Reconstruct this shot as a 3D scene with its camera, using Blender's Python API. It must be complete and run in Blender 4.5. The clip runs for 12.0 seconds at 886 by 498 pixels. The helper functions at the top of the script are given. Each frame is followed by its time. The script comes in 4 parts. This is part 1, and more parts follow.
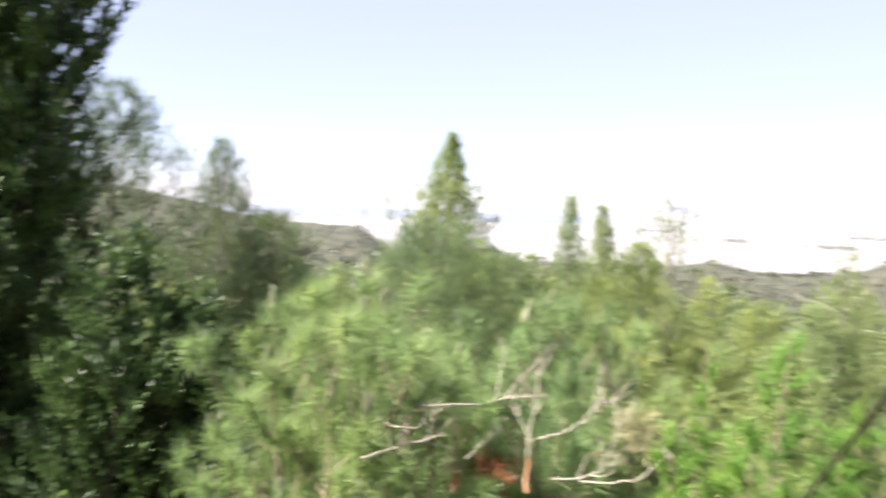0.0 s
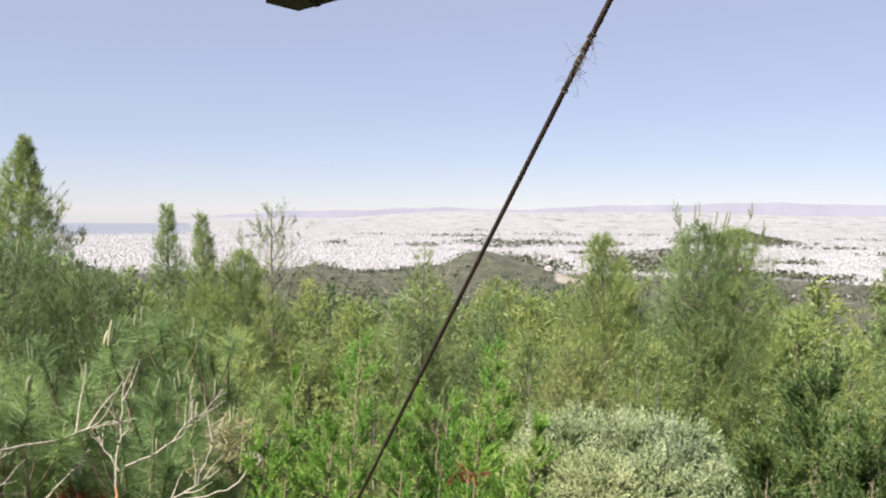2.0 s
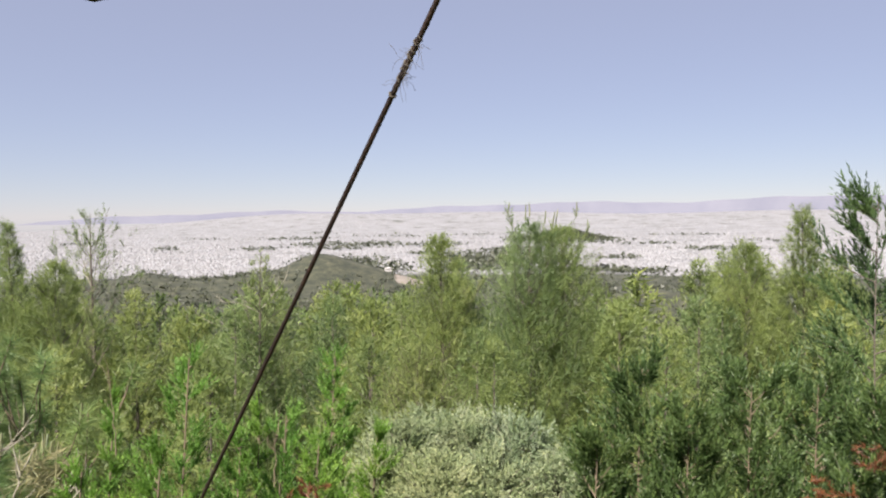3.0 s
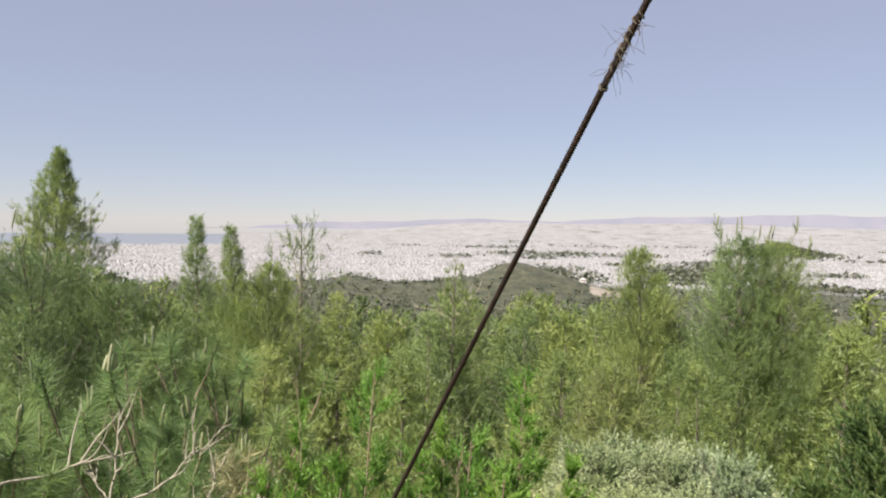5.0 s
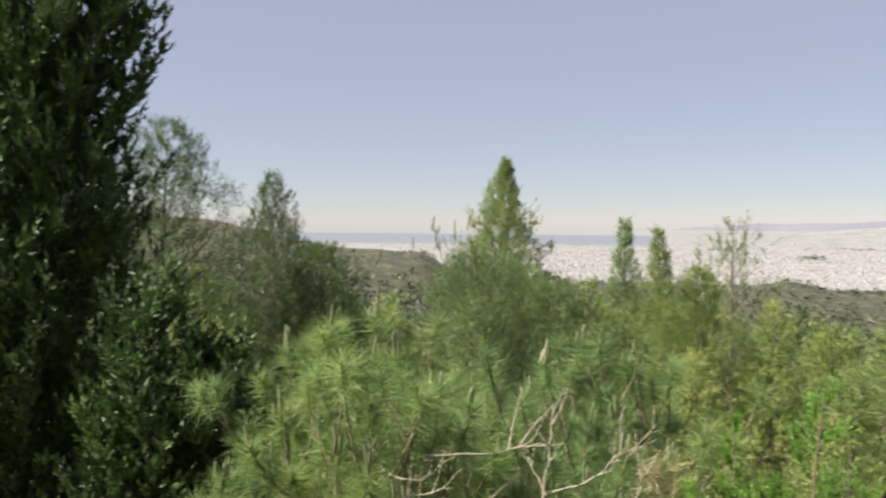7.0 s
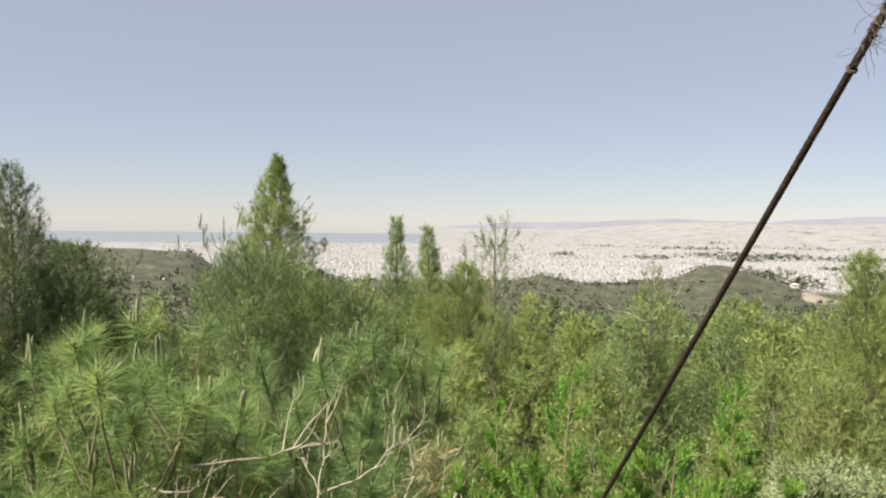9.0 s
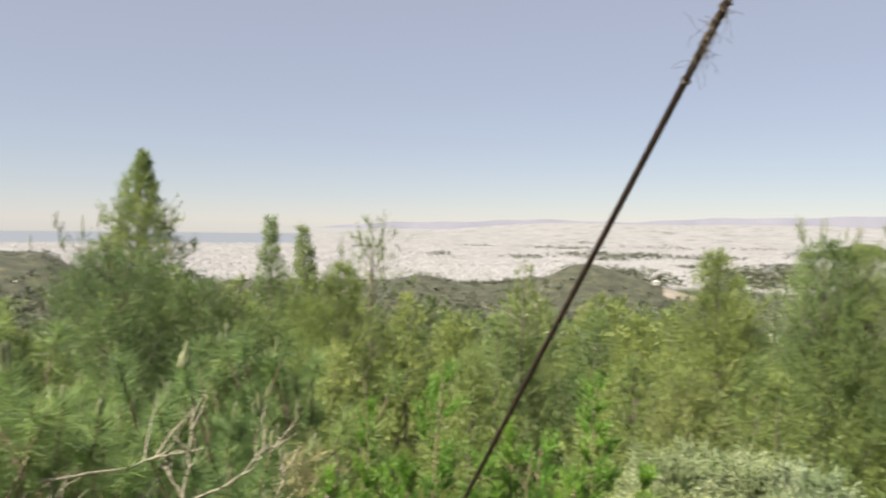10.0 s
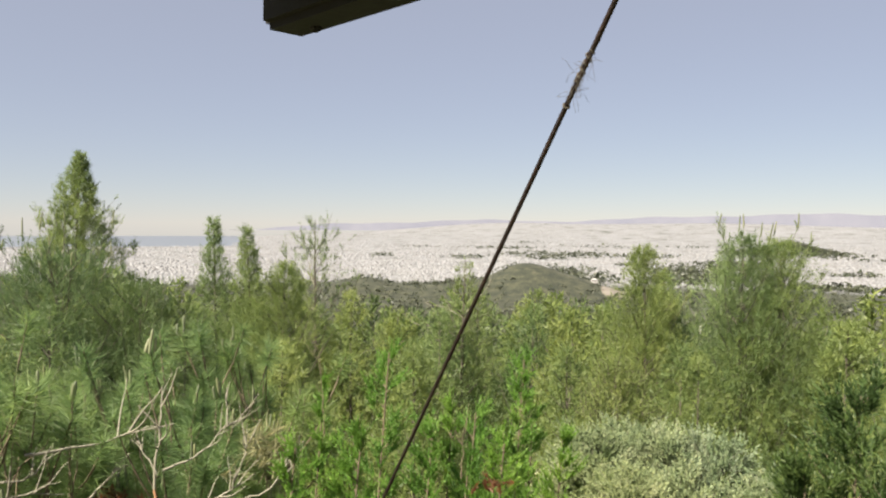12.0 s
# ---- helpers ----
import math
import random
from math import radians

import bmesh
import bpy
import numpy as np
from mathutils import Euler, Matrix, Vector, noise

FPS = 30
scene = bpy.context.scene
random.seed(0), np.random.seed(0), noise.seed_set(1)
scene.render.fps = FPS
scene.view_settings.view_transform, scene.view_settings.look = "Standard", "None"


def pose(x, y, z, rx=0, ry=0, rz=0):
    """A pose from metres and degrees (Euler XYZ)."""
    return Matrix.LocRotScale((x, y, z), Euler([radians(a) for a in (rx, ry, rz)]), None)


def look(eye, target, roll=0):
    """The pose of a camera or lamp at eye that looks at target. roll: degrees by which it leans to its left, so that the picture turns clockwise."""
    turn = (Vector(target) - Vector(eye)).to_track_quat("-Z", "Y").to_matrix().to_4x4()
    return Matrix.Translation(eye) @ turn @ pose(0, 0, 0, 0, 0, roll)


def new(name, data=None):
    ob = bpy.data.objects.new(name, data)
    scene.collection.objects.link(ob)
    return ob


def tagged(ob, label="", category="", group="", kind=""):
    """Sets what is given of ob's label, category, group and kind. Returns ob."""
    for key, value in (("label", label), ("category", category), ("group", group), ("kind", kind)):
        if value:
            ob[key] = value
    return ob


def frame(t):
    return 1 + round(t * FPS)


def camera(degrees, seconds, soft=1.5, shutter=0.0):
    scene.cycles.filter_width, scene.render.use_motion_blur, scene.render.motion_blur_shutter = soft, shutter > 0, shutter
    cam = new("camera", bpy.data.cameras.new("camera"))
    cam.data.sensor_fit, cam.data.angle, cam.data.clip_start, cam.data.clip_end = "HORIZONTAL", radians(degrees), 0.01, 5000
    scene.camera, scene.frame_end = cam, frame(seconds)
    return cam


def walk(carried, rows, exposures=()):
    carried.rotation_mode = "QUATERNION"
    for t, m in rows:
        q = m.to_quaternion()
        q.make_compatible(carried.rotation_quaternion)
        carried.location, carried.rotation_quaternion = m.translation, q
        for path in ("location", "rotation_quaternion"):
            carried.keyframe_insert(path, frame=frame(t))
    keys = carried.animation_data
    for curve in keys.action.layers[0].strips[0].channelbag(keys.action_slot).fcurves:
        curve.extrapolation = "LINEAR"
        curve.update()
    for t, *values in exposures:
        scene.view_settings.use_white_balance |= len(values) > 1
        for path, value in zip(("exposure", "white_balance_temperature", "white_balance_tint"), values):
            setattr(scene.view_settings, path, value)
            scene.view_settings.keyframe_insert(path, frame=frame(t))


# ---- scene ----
# Camera: a hand-held pan on a lookout, eye 1.6 m above the terrace.
EYE = 1.6
cam = camera(60.65, 12.0, soft=2.1, shutter=0.4)
# seconds, x, y, z from the eye point; yaw to the left, pitch up, roll
PATH = [
    (0.0, -0.209, 0.088, -0.038, 25.68, -3.82, 1.99),
    (0.5, -0.200, -0.030, -0.018, 5.64, -3.06, 1.16),
    (1.0, -0.140, -0.037, -0.006, -3.08, -2.80, 0.53),
    (1.5, -0.073, 0.020, 0.002, -3.06, -2.85, 0.55),
    (2.0, -0.077, 0.015, 0.000, -3.40, -2.76, 0.50),
    (2.5, -0.049, 0.055, 0.010, -4.80, -2.75, 0.45),
    (3.0, -0.053, 0.058, 0.011, -15.50, -2.61, -0.45),
    (3.5, -0.074, 0.027, 0.004, -11.22, -2.59, -0.60),
    (3.7, -0.072, 0.040, 0.004, -4.30, -2.55, -0.30),
    (4.2, -0.065, 0.120, 0.008, -1.70, -2.35, 0.20),
    (5.3, -0.003, 0.380, 0.032, -0.66, -1.86, 0.77),
    (5.5, -0.003, 0.385, 0.032, -0.68, -1.88, 0.77),
    (6.0, -0.007, 0.386, 0.030, -1.02, -1.85, 0.78),
    (6.5, -0.041, 0.385, 0.030, 15.13, -1.93, 0.42),
    (6.7, -0.041, 0.385, 0.030, 23.43, -1.98, 0.42),
    (7.4, -0.050, 0.385, 0.030, 33.00, -2.20, 0.60),
    (8.3, -0.051, 0.386, 0.030, 19.08, -2.20, 0.77),
    (8.5, -0.051, 0.386, 0.030, 14.08, -2.15, 0.77),
    (9.0, -0.043, 0.386, 0.030, 13.62, -2.07, 0.67),
    (9.5, -0.042, 0.386, 0.030, 13.66, -2.07, 0.68),
    (10.0, -0.012, 0.386, 0.030, 4.43, -1.97, 0.87),
    (10.5, -0.023, 0.191, -0.000, 0.23, -1.69, 0.71),
    (11.0, -0.025, 0.021, 0.013, -0.08, -1.57, 0.25),
    (11.5, -0.022, 0.008, 0.007, -0.02, -1.72, 0.32),
    (12.0, 0.005, -0.050, 0.000, 0.01, -1.86, 0.35),
]


def heading(x, y, z, yaw, pitch, roll):
    eye = Vector((x, y, z + EYE))
    a, b = radians(yaw), radians(pitch)
    ahead = Vector((-math.sin(a) * math.cos(b), math.cos(a) * math.cos(b), math.sin(b)))
    return look(eye, eye + ahead, roll)


walk(cam, [(row[0], heading(*row[1:])) for row in PATH],
     exposures=[(t, e + 1.5, k, m) for t, e, k, m in ((0.0, 1.05, 6450, 20), (0.5, 0.84, 6600, 18), (1.0, 0.6, 6600, 17.5), (1.5, 0.43, 6600, 17), (2.0, 0.28, 6500, 16),
                                                     (3.0, 0.05, 6500, 17), (3.7, 0.03, 6550, 16.5), (5.5, 0.05, 6750, 13.5), (9.0, 0.15, 7050, 11), (12.0, 0.08, 7050, 10.5))])

# ---- light: a hazy late-morning sun from the left, slightly behind the camera ----
SUN_EL, SUN_AZ = radians(48), radians(-138)     # azimuth clockwise from +y
world = bpy.data.worlds.new("sky")
scene.world = world
world.use_nodes = True
wn = world.node_tree.nodes
sky = wn.new("ShaderNodeTexSky")
sky.sky_type, sky.sun_disc = "NISHITA", False
sky.sun_elevation, sky.sun_rotation = SUN_EL, SUN_AZ
sky.altitude, sky.air_density, sky.dust_density, sky.ozone_density = 1500, 1.0, 0.0, 2.5
wn["Background"].inputs["Strength"].default_value = 0.059
haze = wn.new("ShaderNodeMix")                   # an even veil of haze over the clear sky
haze.data_type = "RGBA"
haze.inputs[0].default_value, haze.inputs[7].default_value = 0.73, (2.40, 2.53, 3.15, 1)
world.node_tree.links.new(sky.outputs["Color"], haze.inputs[6])
world.node_tree.links.new(haze.outputs[2], wn["Background"].inputs["Color"])
sun = new("sun", bpy.data.lights.new("sun", "SUN"))
sun.data.energy, sun.data.angle, sun.data.color = 5.0, radians(0.6), (1.0, 0.94, 0.84)
sun_from = Vector((math.sin(SUN_AZ) * math.cos(SUN_EL), math.cos(SUN_AZ) * math.cos(SUN_EL), math.sin(SUN_EL)))
sun.matrix_world = look(sun_from * 50, (0, 0, 0))

rng = np.random.default_rng(7)


# ---- materials ----
def material(name, rough=0.8, metal=0.0):
    m = bpy.data.materials.new(name)
    m.use_nodes = True
    nt = m.node_tree
    b = nt.nodes["Principled BSDF"]
    b.inputs["Roughness"].default_value, b.inputs["Metallic"].default_value = rough, metal
    return m, nt, b


def ramp(nt, factor, stops):
    r = nt.nodes.new("ShaderNodeValToRGB")
    while len(r.color_ramp.elements) < len(stops):
        r.color_ramp.elements.new(0.5)
    for e, (p, c) in zip(r.color_ramp.elements, stops):
        e.position, e.color = p, (*c, 1)
    nt.links.new(factor, r.inputs["Fac"])
    return r.outputs["Color"]


def noise_tex(nt, scale, detail=4.0, rough=0.6, coords=None):
    n = nt.nodes.new("ShaderNodeTexNoise")
    n.inputs["Scale"].default_value, n.inputs["Detail"].default_value, n.inputs["Roughness"].default_value = scale, detail, rough
    if coords is not None:
        nt.links.new(coords, n.inputs["Vector"])
    return n.outputs["Fac"]


def world_position(nt):
    return nt.nodes.new("ShaderNodeNewGeometry").outputs["Position"]


def blend(nt, factor, a, b, mode="MIX"):
    x = nt.nodes.new("ShaderNodeMix")
    x.data_type, x.blend_type = "RGBA", mode
    for value, socket in ((factor, x.inputs[0]), (a, x.inputs[6]), (b, x.inputs[7])):
        if isinstance(value, (int, float)):
            socket.default_value = value
        elif isinstance(value, tuple):
            socket.default_value = (*value, 1)
        else:
            nt.links.new(value, socket)
    return x.outputs[2]


def relief(nt, b, height, strength, distance):
    n = nt.nodes.new("ShaderNodeBump")
    n.inputs["Strength"].default_value, n.inputs["Distance"].default_value = strength, distance
    nt.links.new(height, n.inputs["Height"])
    nt.links.new(n.outputs["Normal"], b.inputs["Normal"])


def foliage(name, dark, mid, light, patch=1.2, through_light=0.55, rough=0.5):
    """Leaf material: clumps of colour, a different tint for each leaf, some light through it."""
    m, nt, b = material(name, rough)
    pos = world_position(nt)
    clump = ramp(nt, noise_tex(nt, patch, 3.0, 0.6, pos), [(0.3, dark), (0.5, mid), (0.72, light)])
    leaf = nt.nodes.new("ShaderNodeNewGeometry").outputs["Random Per Island"]
    tint = ramp(nt, leaf, [(0.0, (0.62, 0.66, 0.6)), (0.6, (1, 1, 1)), (1.0, (1.3, 1.22, 1.0))])
    each = nt.nodes.new("ShaderNodeObjectInfo").outputs["Random"]
    tree = ramp(nt, each, [(0.0, (0.90, 0.95, 1.0)), (1.0, (1.10, 1.04, 0.88))])
    colour = blend(nt, 1.0, blend(nt, 1.0, clump, tint, "MULTIPLY"), tree, "MULTIPLY")
    nt.links.new(colour, b.inputs["Base Color"])
    t = nt.nodes.new("ShaderNodeBsdfTranslucent")
    nt.links.new(colour, t.inputs["Color"])
    mix = nt.nodes.new("ShaderNodeMixShader")
    mix.inputs[0].default_value = through_light
    nt.links.new(b.outputs[0], mix.inputs[1])
    nt.links.new(t.outputs[0], mix.inputs[2])
    nt.links.new(mix.outputs[0], nt.nodes["Material Output"].inputs["Surface"])
    return m


def bark(name, dark, light, scale=30.0):
    m, nt, b = material(name, 0.9)
    pos = world_position(nt)
    n = noise_tex(nt, scale, 6.0, 0.65, pos)
    nt.links.new(blend(nt, noise_tex(nt, scale / 8, 3.0, 0.5, pos), ramp(nt, n, [(0.3, dark), (0.7, light)]), dark), b.inputs["Base Color"])
    relief(nt, b, n, 0.6, 0.01)
    return m


NEEDLE = foliage("pine_needles", (0.118, 0.172, 0.064), (0.19, 0.262, 0.098), (0.265, 0.338, 0.138))
NEEDLE_DARK = foliage("dark_pine_needles", (0.075, 0.122, 0.048), (0.12, 0.18, 0.07), (0.175, 0.245, 0.098))
# darker copy of the pine needles: shade on the left pines, put into the colour
NEEDLE_SHADE = foliage("shade_toned_pine_needles", (0.032, 0.06, 0.02), (0.055, 0.095, 0.03), (0.09, 0.14, 0.044), 1.2, 0.3)
NEEDLE_NEAR = foliage("young_pine_needles", (0.115, 0.19, 0.068), (0.185, 0.28, 0.103), (0.275, 0.375, 0.155), 3.0)
NEEDLE_YELLOW = foliage("yellow_pine_needles", (0.15, 0.205, 0.066), (0.228, 0.29, 0.098), (0.305, 0.36, 0.135))
# dark green taken lower still, so the colour carries the shade at the left
CYPRESS = foliage("cypress_leaves", (0.026, 0.054, 0.019), (0.048, 0.090, 0.026), (0.078, 0.138, 0.036), 2.5, 0.2)
THUJA = foliage("scale_leaves", (0.085, 0.19, 0.036), (0.165, 0.325, 0.062), (0.28, 0.45, 0.10), 5.0)
JUNIPER = foliage("juniper_leaves", (0.05, 0.095, 0.034), (0.09, 0.155, 0.055), (0.145, 0.22, 0.08), 4.0)
SILVER = foliage("silver_leaves", (0.13, 0.185, 0.085), (0.235, 0.295, 0.165), (0.37, 0.41, 0.28), 5.0, 0.3, 0.6)
RUST = foliage("dead_needles", (0.12, 0.05, 0.025), (0.2, 0.085, 0.04), (0.28, 0.13, 0.065), 6.0)
STRAW = foliage("dry_needles", (0.22, 0.21, 0.1), (0.33, 0.31, 0.16), (0.43, 0.4, 0.24), 6.0)
CANDLE = foliage("shoot_candles", (0.10, 0.12, 0.065), (0.15, 0.17, 0.10), (0.22, 0.235, 0.15), 8.0, 0.1)
FAR_LEAF = foliage("far_woods_leaves", (0.036, 0.046, 0.03), (0.054, 0.064, 0.042), (0.076, 0.085, 0.056), 0.06, 0.2)
BARK = bark("pine_bark", (0.06, 0.05, 0.04), (0.17, 0.145, 0.115))
BARK_YOUNG = bark("young_shoot_bark", (0.09, 0.07, 0.045), (0.20, 0.16, 0.10))
DEADWOOD = bark("bleached_dead_wood", (0.15, 0.14, 0.105), (0.36, 0.34, 0.27))
STEM = bark("grey_green_stem", (0.12, 0.11, 0.08), (0.26, 0.25, 0.19))
SPLIT = bark("split_orange_wood", (0.18, 0.09, 0.045), (0.34, 0.20, 0.10))


# ---- mesh tools ----
def np_mesh(name, verts, faces, mat, smooth=False):
    """A mesh from arrays of places and of three- or four-cornered faces."""
    me = bpy.data.meshes.new(name)
    n, k = faces.shape
    me.vertices.add(len(verts))
    me.vertices.foreach_set("co", np.asarray(verts, np.float32).ravel())
    me.loops.add(n * k)
    me.loops.foreach_set("vertex_index", faces.astype(np.int32).ravel())
    me.polygons.add(n)
    me.polygons.foreach_set("loop_start", np.arange(0, n * k, k, dtype=np.int32))
    me.update(calc_edges=True)
    if smooth:
        me.polygons.foreach_set("use_smooth", np.ones(n, bool))
    me.materials.append(mat)
    return me


def child(name, me, parent, label=""):
    ob = new(name, me)
    ob.parent = parent
    return tagged(ob, label)


def part(name, bm, mat, parent, label=""):
    me = bpy.data.meshes.new(name)
    bm.to_mesh(me)
    bm.free()
    me.materials.append(mat)
    return child(name, me, parent, label)


def unit(v):
    return v / (np.linalg.norm(v, axis=-1, keepdims=True) + 1e-9)


def across(a):
    """Two directions at right angles to each of the directions a."""
    up = np.where(np.abs(a[:, 2:3]) > 0.9, np.array([[1.0, 0, 0]]), np.array([[0, 0, 1.0]]))
    u = unit(np.cross(a, up))
    return u, np.cross(a, u)


def tubes(lines, radii, sides=5):
    """Tapered round limbs: lines (n, points, 3), radii (n, points). Gives places and four-cornered faces."""
    lines, radii = np.asarray(lines, float), np.asarray(radii, float)
    n, k, _ = lines.shape
    ahead = unit(np.gradient(lines, axis=1)).reshape(-1, 3)
    u, w = across(ahead)
    turn = np.linspace(0, 2 * np.pi, sides, endpoint=False)
    ring = u[:, None] * np.cos(turn)[None, :, None] + w[:, None] * np.sin(turn)[None, :, None]
    verts = (lines.reshape(-1, 1, 3) + ring * radii.reshape(-1, 1, 1)).reshape(-1, 3)
    i, j, s = np.meshgrid(np.arange(n), np.arange(k - 1), np.arange(sides), indexing="ij")
    a = (i * k + j) * sides
    faces = np.stack([a + s, a + (s + 1) % sides, a + sides + (s + 1) % sides, a + sides + s], -1).reshape(-1, 4)
    return verts, faces


def limb_lines(start, ahead, length, points, rise, wobble, r):
    """Curved lines from start along ahead; rise bends them up (or down) towards the tip."""
    n = len(start)
    t = np.linspace(0, 1, points)[None, :, None]
    u, w = across(ahead)
    line = start[:, None] + ahead[:, None] * (length[:, None, None] * t)
    line[:, :, 2] += rise[:, None] * length[:, None] * t[:, :, 0] ** 2
    sway = r.normal(0, 1, (n, 2, 1, 1)) * wobble * length[:, None, None, None]
    s1, s2 = np.sin(t * 3.1 + r.uniform(0, 3, (n, 1, 1))) - 0, np.sin(t * 5.3)
    return line + (u[:, None] * sway[:, 0] * s1 + w[:, None] * sway[:, 1] * s2) * t


def at_line(lines, t):
    """Places and directions at the share t (n,) of each line."""
    k = lines.shape[1] - 1
    f = np.clip(t, 0, 0.999) * k
    i = f.astype(int)
    n = np.arange(len(lines))
    a, b = lines[n, i], lines[n, i + 1]
    return a + (b - a) * (f - i)[:, None], unit(b - a)


def needles(tip, ahead, stem, count, length, width, spread, r):
    """Brushes of needles (or leaves) on the last stretch, stem long, of twigs that end at tip."""
    n = len(tip)
    u, w = across(ahead)
    a = r.uniform(0, 2 * np.pi, (n, count, 1))
    s = r.uniform(0, 1, (n, count, 1)) ** 0.8
    fan = np.radians(spread) * r.uniform(0.45, 1.25, (n, count, 1)) * (0.5 + 0.5 * s)
    side = u[:, None] * np.cos(a) + w[:, None] * np.sin(a)
    way = ahead[:, None] * np.cos(fan) + side * np.sin(fan)
    base = tip[:, None] - ahead[:, None] * (s * np.reshape(stem, (-1, 1, 1)))
    ln = np.reshape(length, (-1, 1, 1)) * r.uniform(0.7, 1.15, (n, count, 1))
    b = unit(np.cross(way, side + r.normal(0, 0.7, side.shape))) * (width / 2)
    verts = np.stack([base + b, base - b, base + way * ln], 2).reshape(-1, 3)
    return verts, np.arange(n * count * 3).reshape(-1, 3)


def brush(lines, count, length, width, spread, r, first=0.1):
    """Needles all along each line, leaning forward; shorter towards its tip."""
    n = len(lines)
    i = np.repeat(np.arange(n), count)
    t = first + (1 - first) * r.uniform(0, 1, n * count)
    base, ahead = at_line(lines[i], t)
    u, w = across(ahead)
    a = r.uniform(0, 2 * np.pi, (n * count, 1))
    fan = np.radians(spread) * r.uniform(0.35, 1.3, (n * count, 1))
    side = u * np.cos(a) + w * np.sin(a)
    way = ahead * np.cos(fan) + side * np.sin(fan)
    ln = (np.broadcast_to(np.asarray(length, float), (n,))[i] * r.uniform(0.65, 1.15, n * count) * (1.1 - 0.45 * t))[:, None]
    b = unit(np.cross(way, side + r.normal(0, 0.7, side.shape))) * (width / 2)
    verts = np.stack([base + b, base - b, base + way * ln], 1).reshape(-1, 3)
    return verts, np.arange(n * count * 3).reshape(-1, 3)


def joined(pieces):
    verts, faces, k = [], [], 0
    for v, f in pieces:
        verts.append(v)
        faces.append(f + k)
        k += len(v)
    return np.concatenate(verts), np.concatenate(faces)


def place(az, el, d):
    """A place by its bearing (clockwise from +y), elevation from the eye and level distance."""
    a = radians(az)
    return Vector((d * math.sin(a), d * math.cos(a), EYE + d * math.tan(radians(el))))


# ---- the lie of the land ----
PLAIN = EYE - 80.0


def smooth(a, b, x):
    t = np.clip((x - a) / (b - a), 0, 1)
    return t * t * (3 - 2 * t)


def wave(x, y, s, seed):
    """Cheap smooth unevenness between about -1 and 1."""
    p = seed * 1.7
    return (np.sin(x / s + p) * np.cos(y / s * 1.13 - p * 2) + 0.6 * np.sin(x / s * 2.3 - y / s * 1.7 + p) + 0.35 * np.sin(x / s * 4.1 + y / s * 3.7 - p)) / 1.9


def land(x, y):
    """Height of the ground at x, y (arrays)."""
    d = np.hypot(x, y)
    az = np.degrees(np.arctan2(x, y))
    front = smooth(-0.6, 0.2, y / (d + 1e-6))
    z = np.where(d < 4, -2.6 * smooth(1.5, 4.2, d), -2.55 - 0.30 * (d - 4))
    z = z + wave(x, y, 5.0, 1) * 0.25 * smooth(4, 12, d) + wave(x, y, 40.0, 2) * 2.0 * smooth(30, 120, d)
    z = z * front + (1 - front) * (0.12 * d * smooth(4, 30, d))
    z = np.maximum(z, PLAIN + 6 * wave(x, y, 160.0, 3) * (1 - smooth(700, 1300, d)))

    def hill(b, dist, height, across_m, along_m):
        c, s = math.sin(radians(b)), math.cos(radians(b))
        u, v = x * s - y * c, x * c + y * s - dist
        return height * np.exp(-(u / across_m) ** 2 / 2 - (v / along_m) ** 2 / 2)

    far = smooth(300, 500, d)
    z = z + far * hill(6.2, 900, 33, 34, 60)
    z = z + far * hill(10.4, 890, 14, 30, 40) + far * hill(1.0, 860, 9, 40, 40)
    z = z + far * hill(-6.0, 900, 14, 26, 60) + far * hill(-11.0, 930, 5, 40, 50)
    z = z + far * hill(24.6, 2400, 29, 60, 110) + far * hill(31.0, 560, 24, 40, 40) + far * hill(24.0, 700, 8, 70, 60)
    left = smooth(-26, -33, az) * far * np.exp(-((d - 720) / 170) ** 2)
    z = z + left * (52 + 30 * smooth(-38, -50, az) + 14 * smooth(-50, -70, az) + 2.5 * wave(x, y, 45.0, 5))
    rise = smooth(3300, 4900, d) * smooth(-16, 8, az) * front
    z = z + rise * (88 + 14 * wave(x, y, 700.0, 4))
    shore = smooth(-13, -19, az) * smooth(2720, 2950, d) * front
    return z - shore * 8 + (1 - front) * smooth(40, 500, d) * 40


def land_at(x, y):
    return float(land(np.array([float(x)]), np.array([float(y)]))[0])


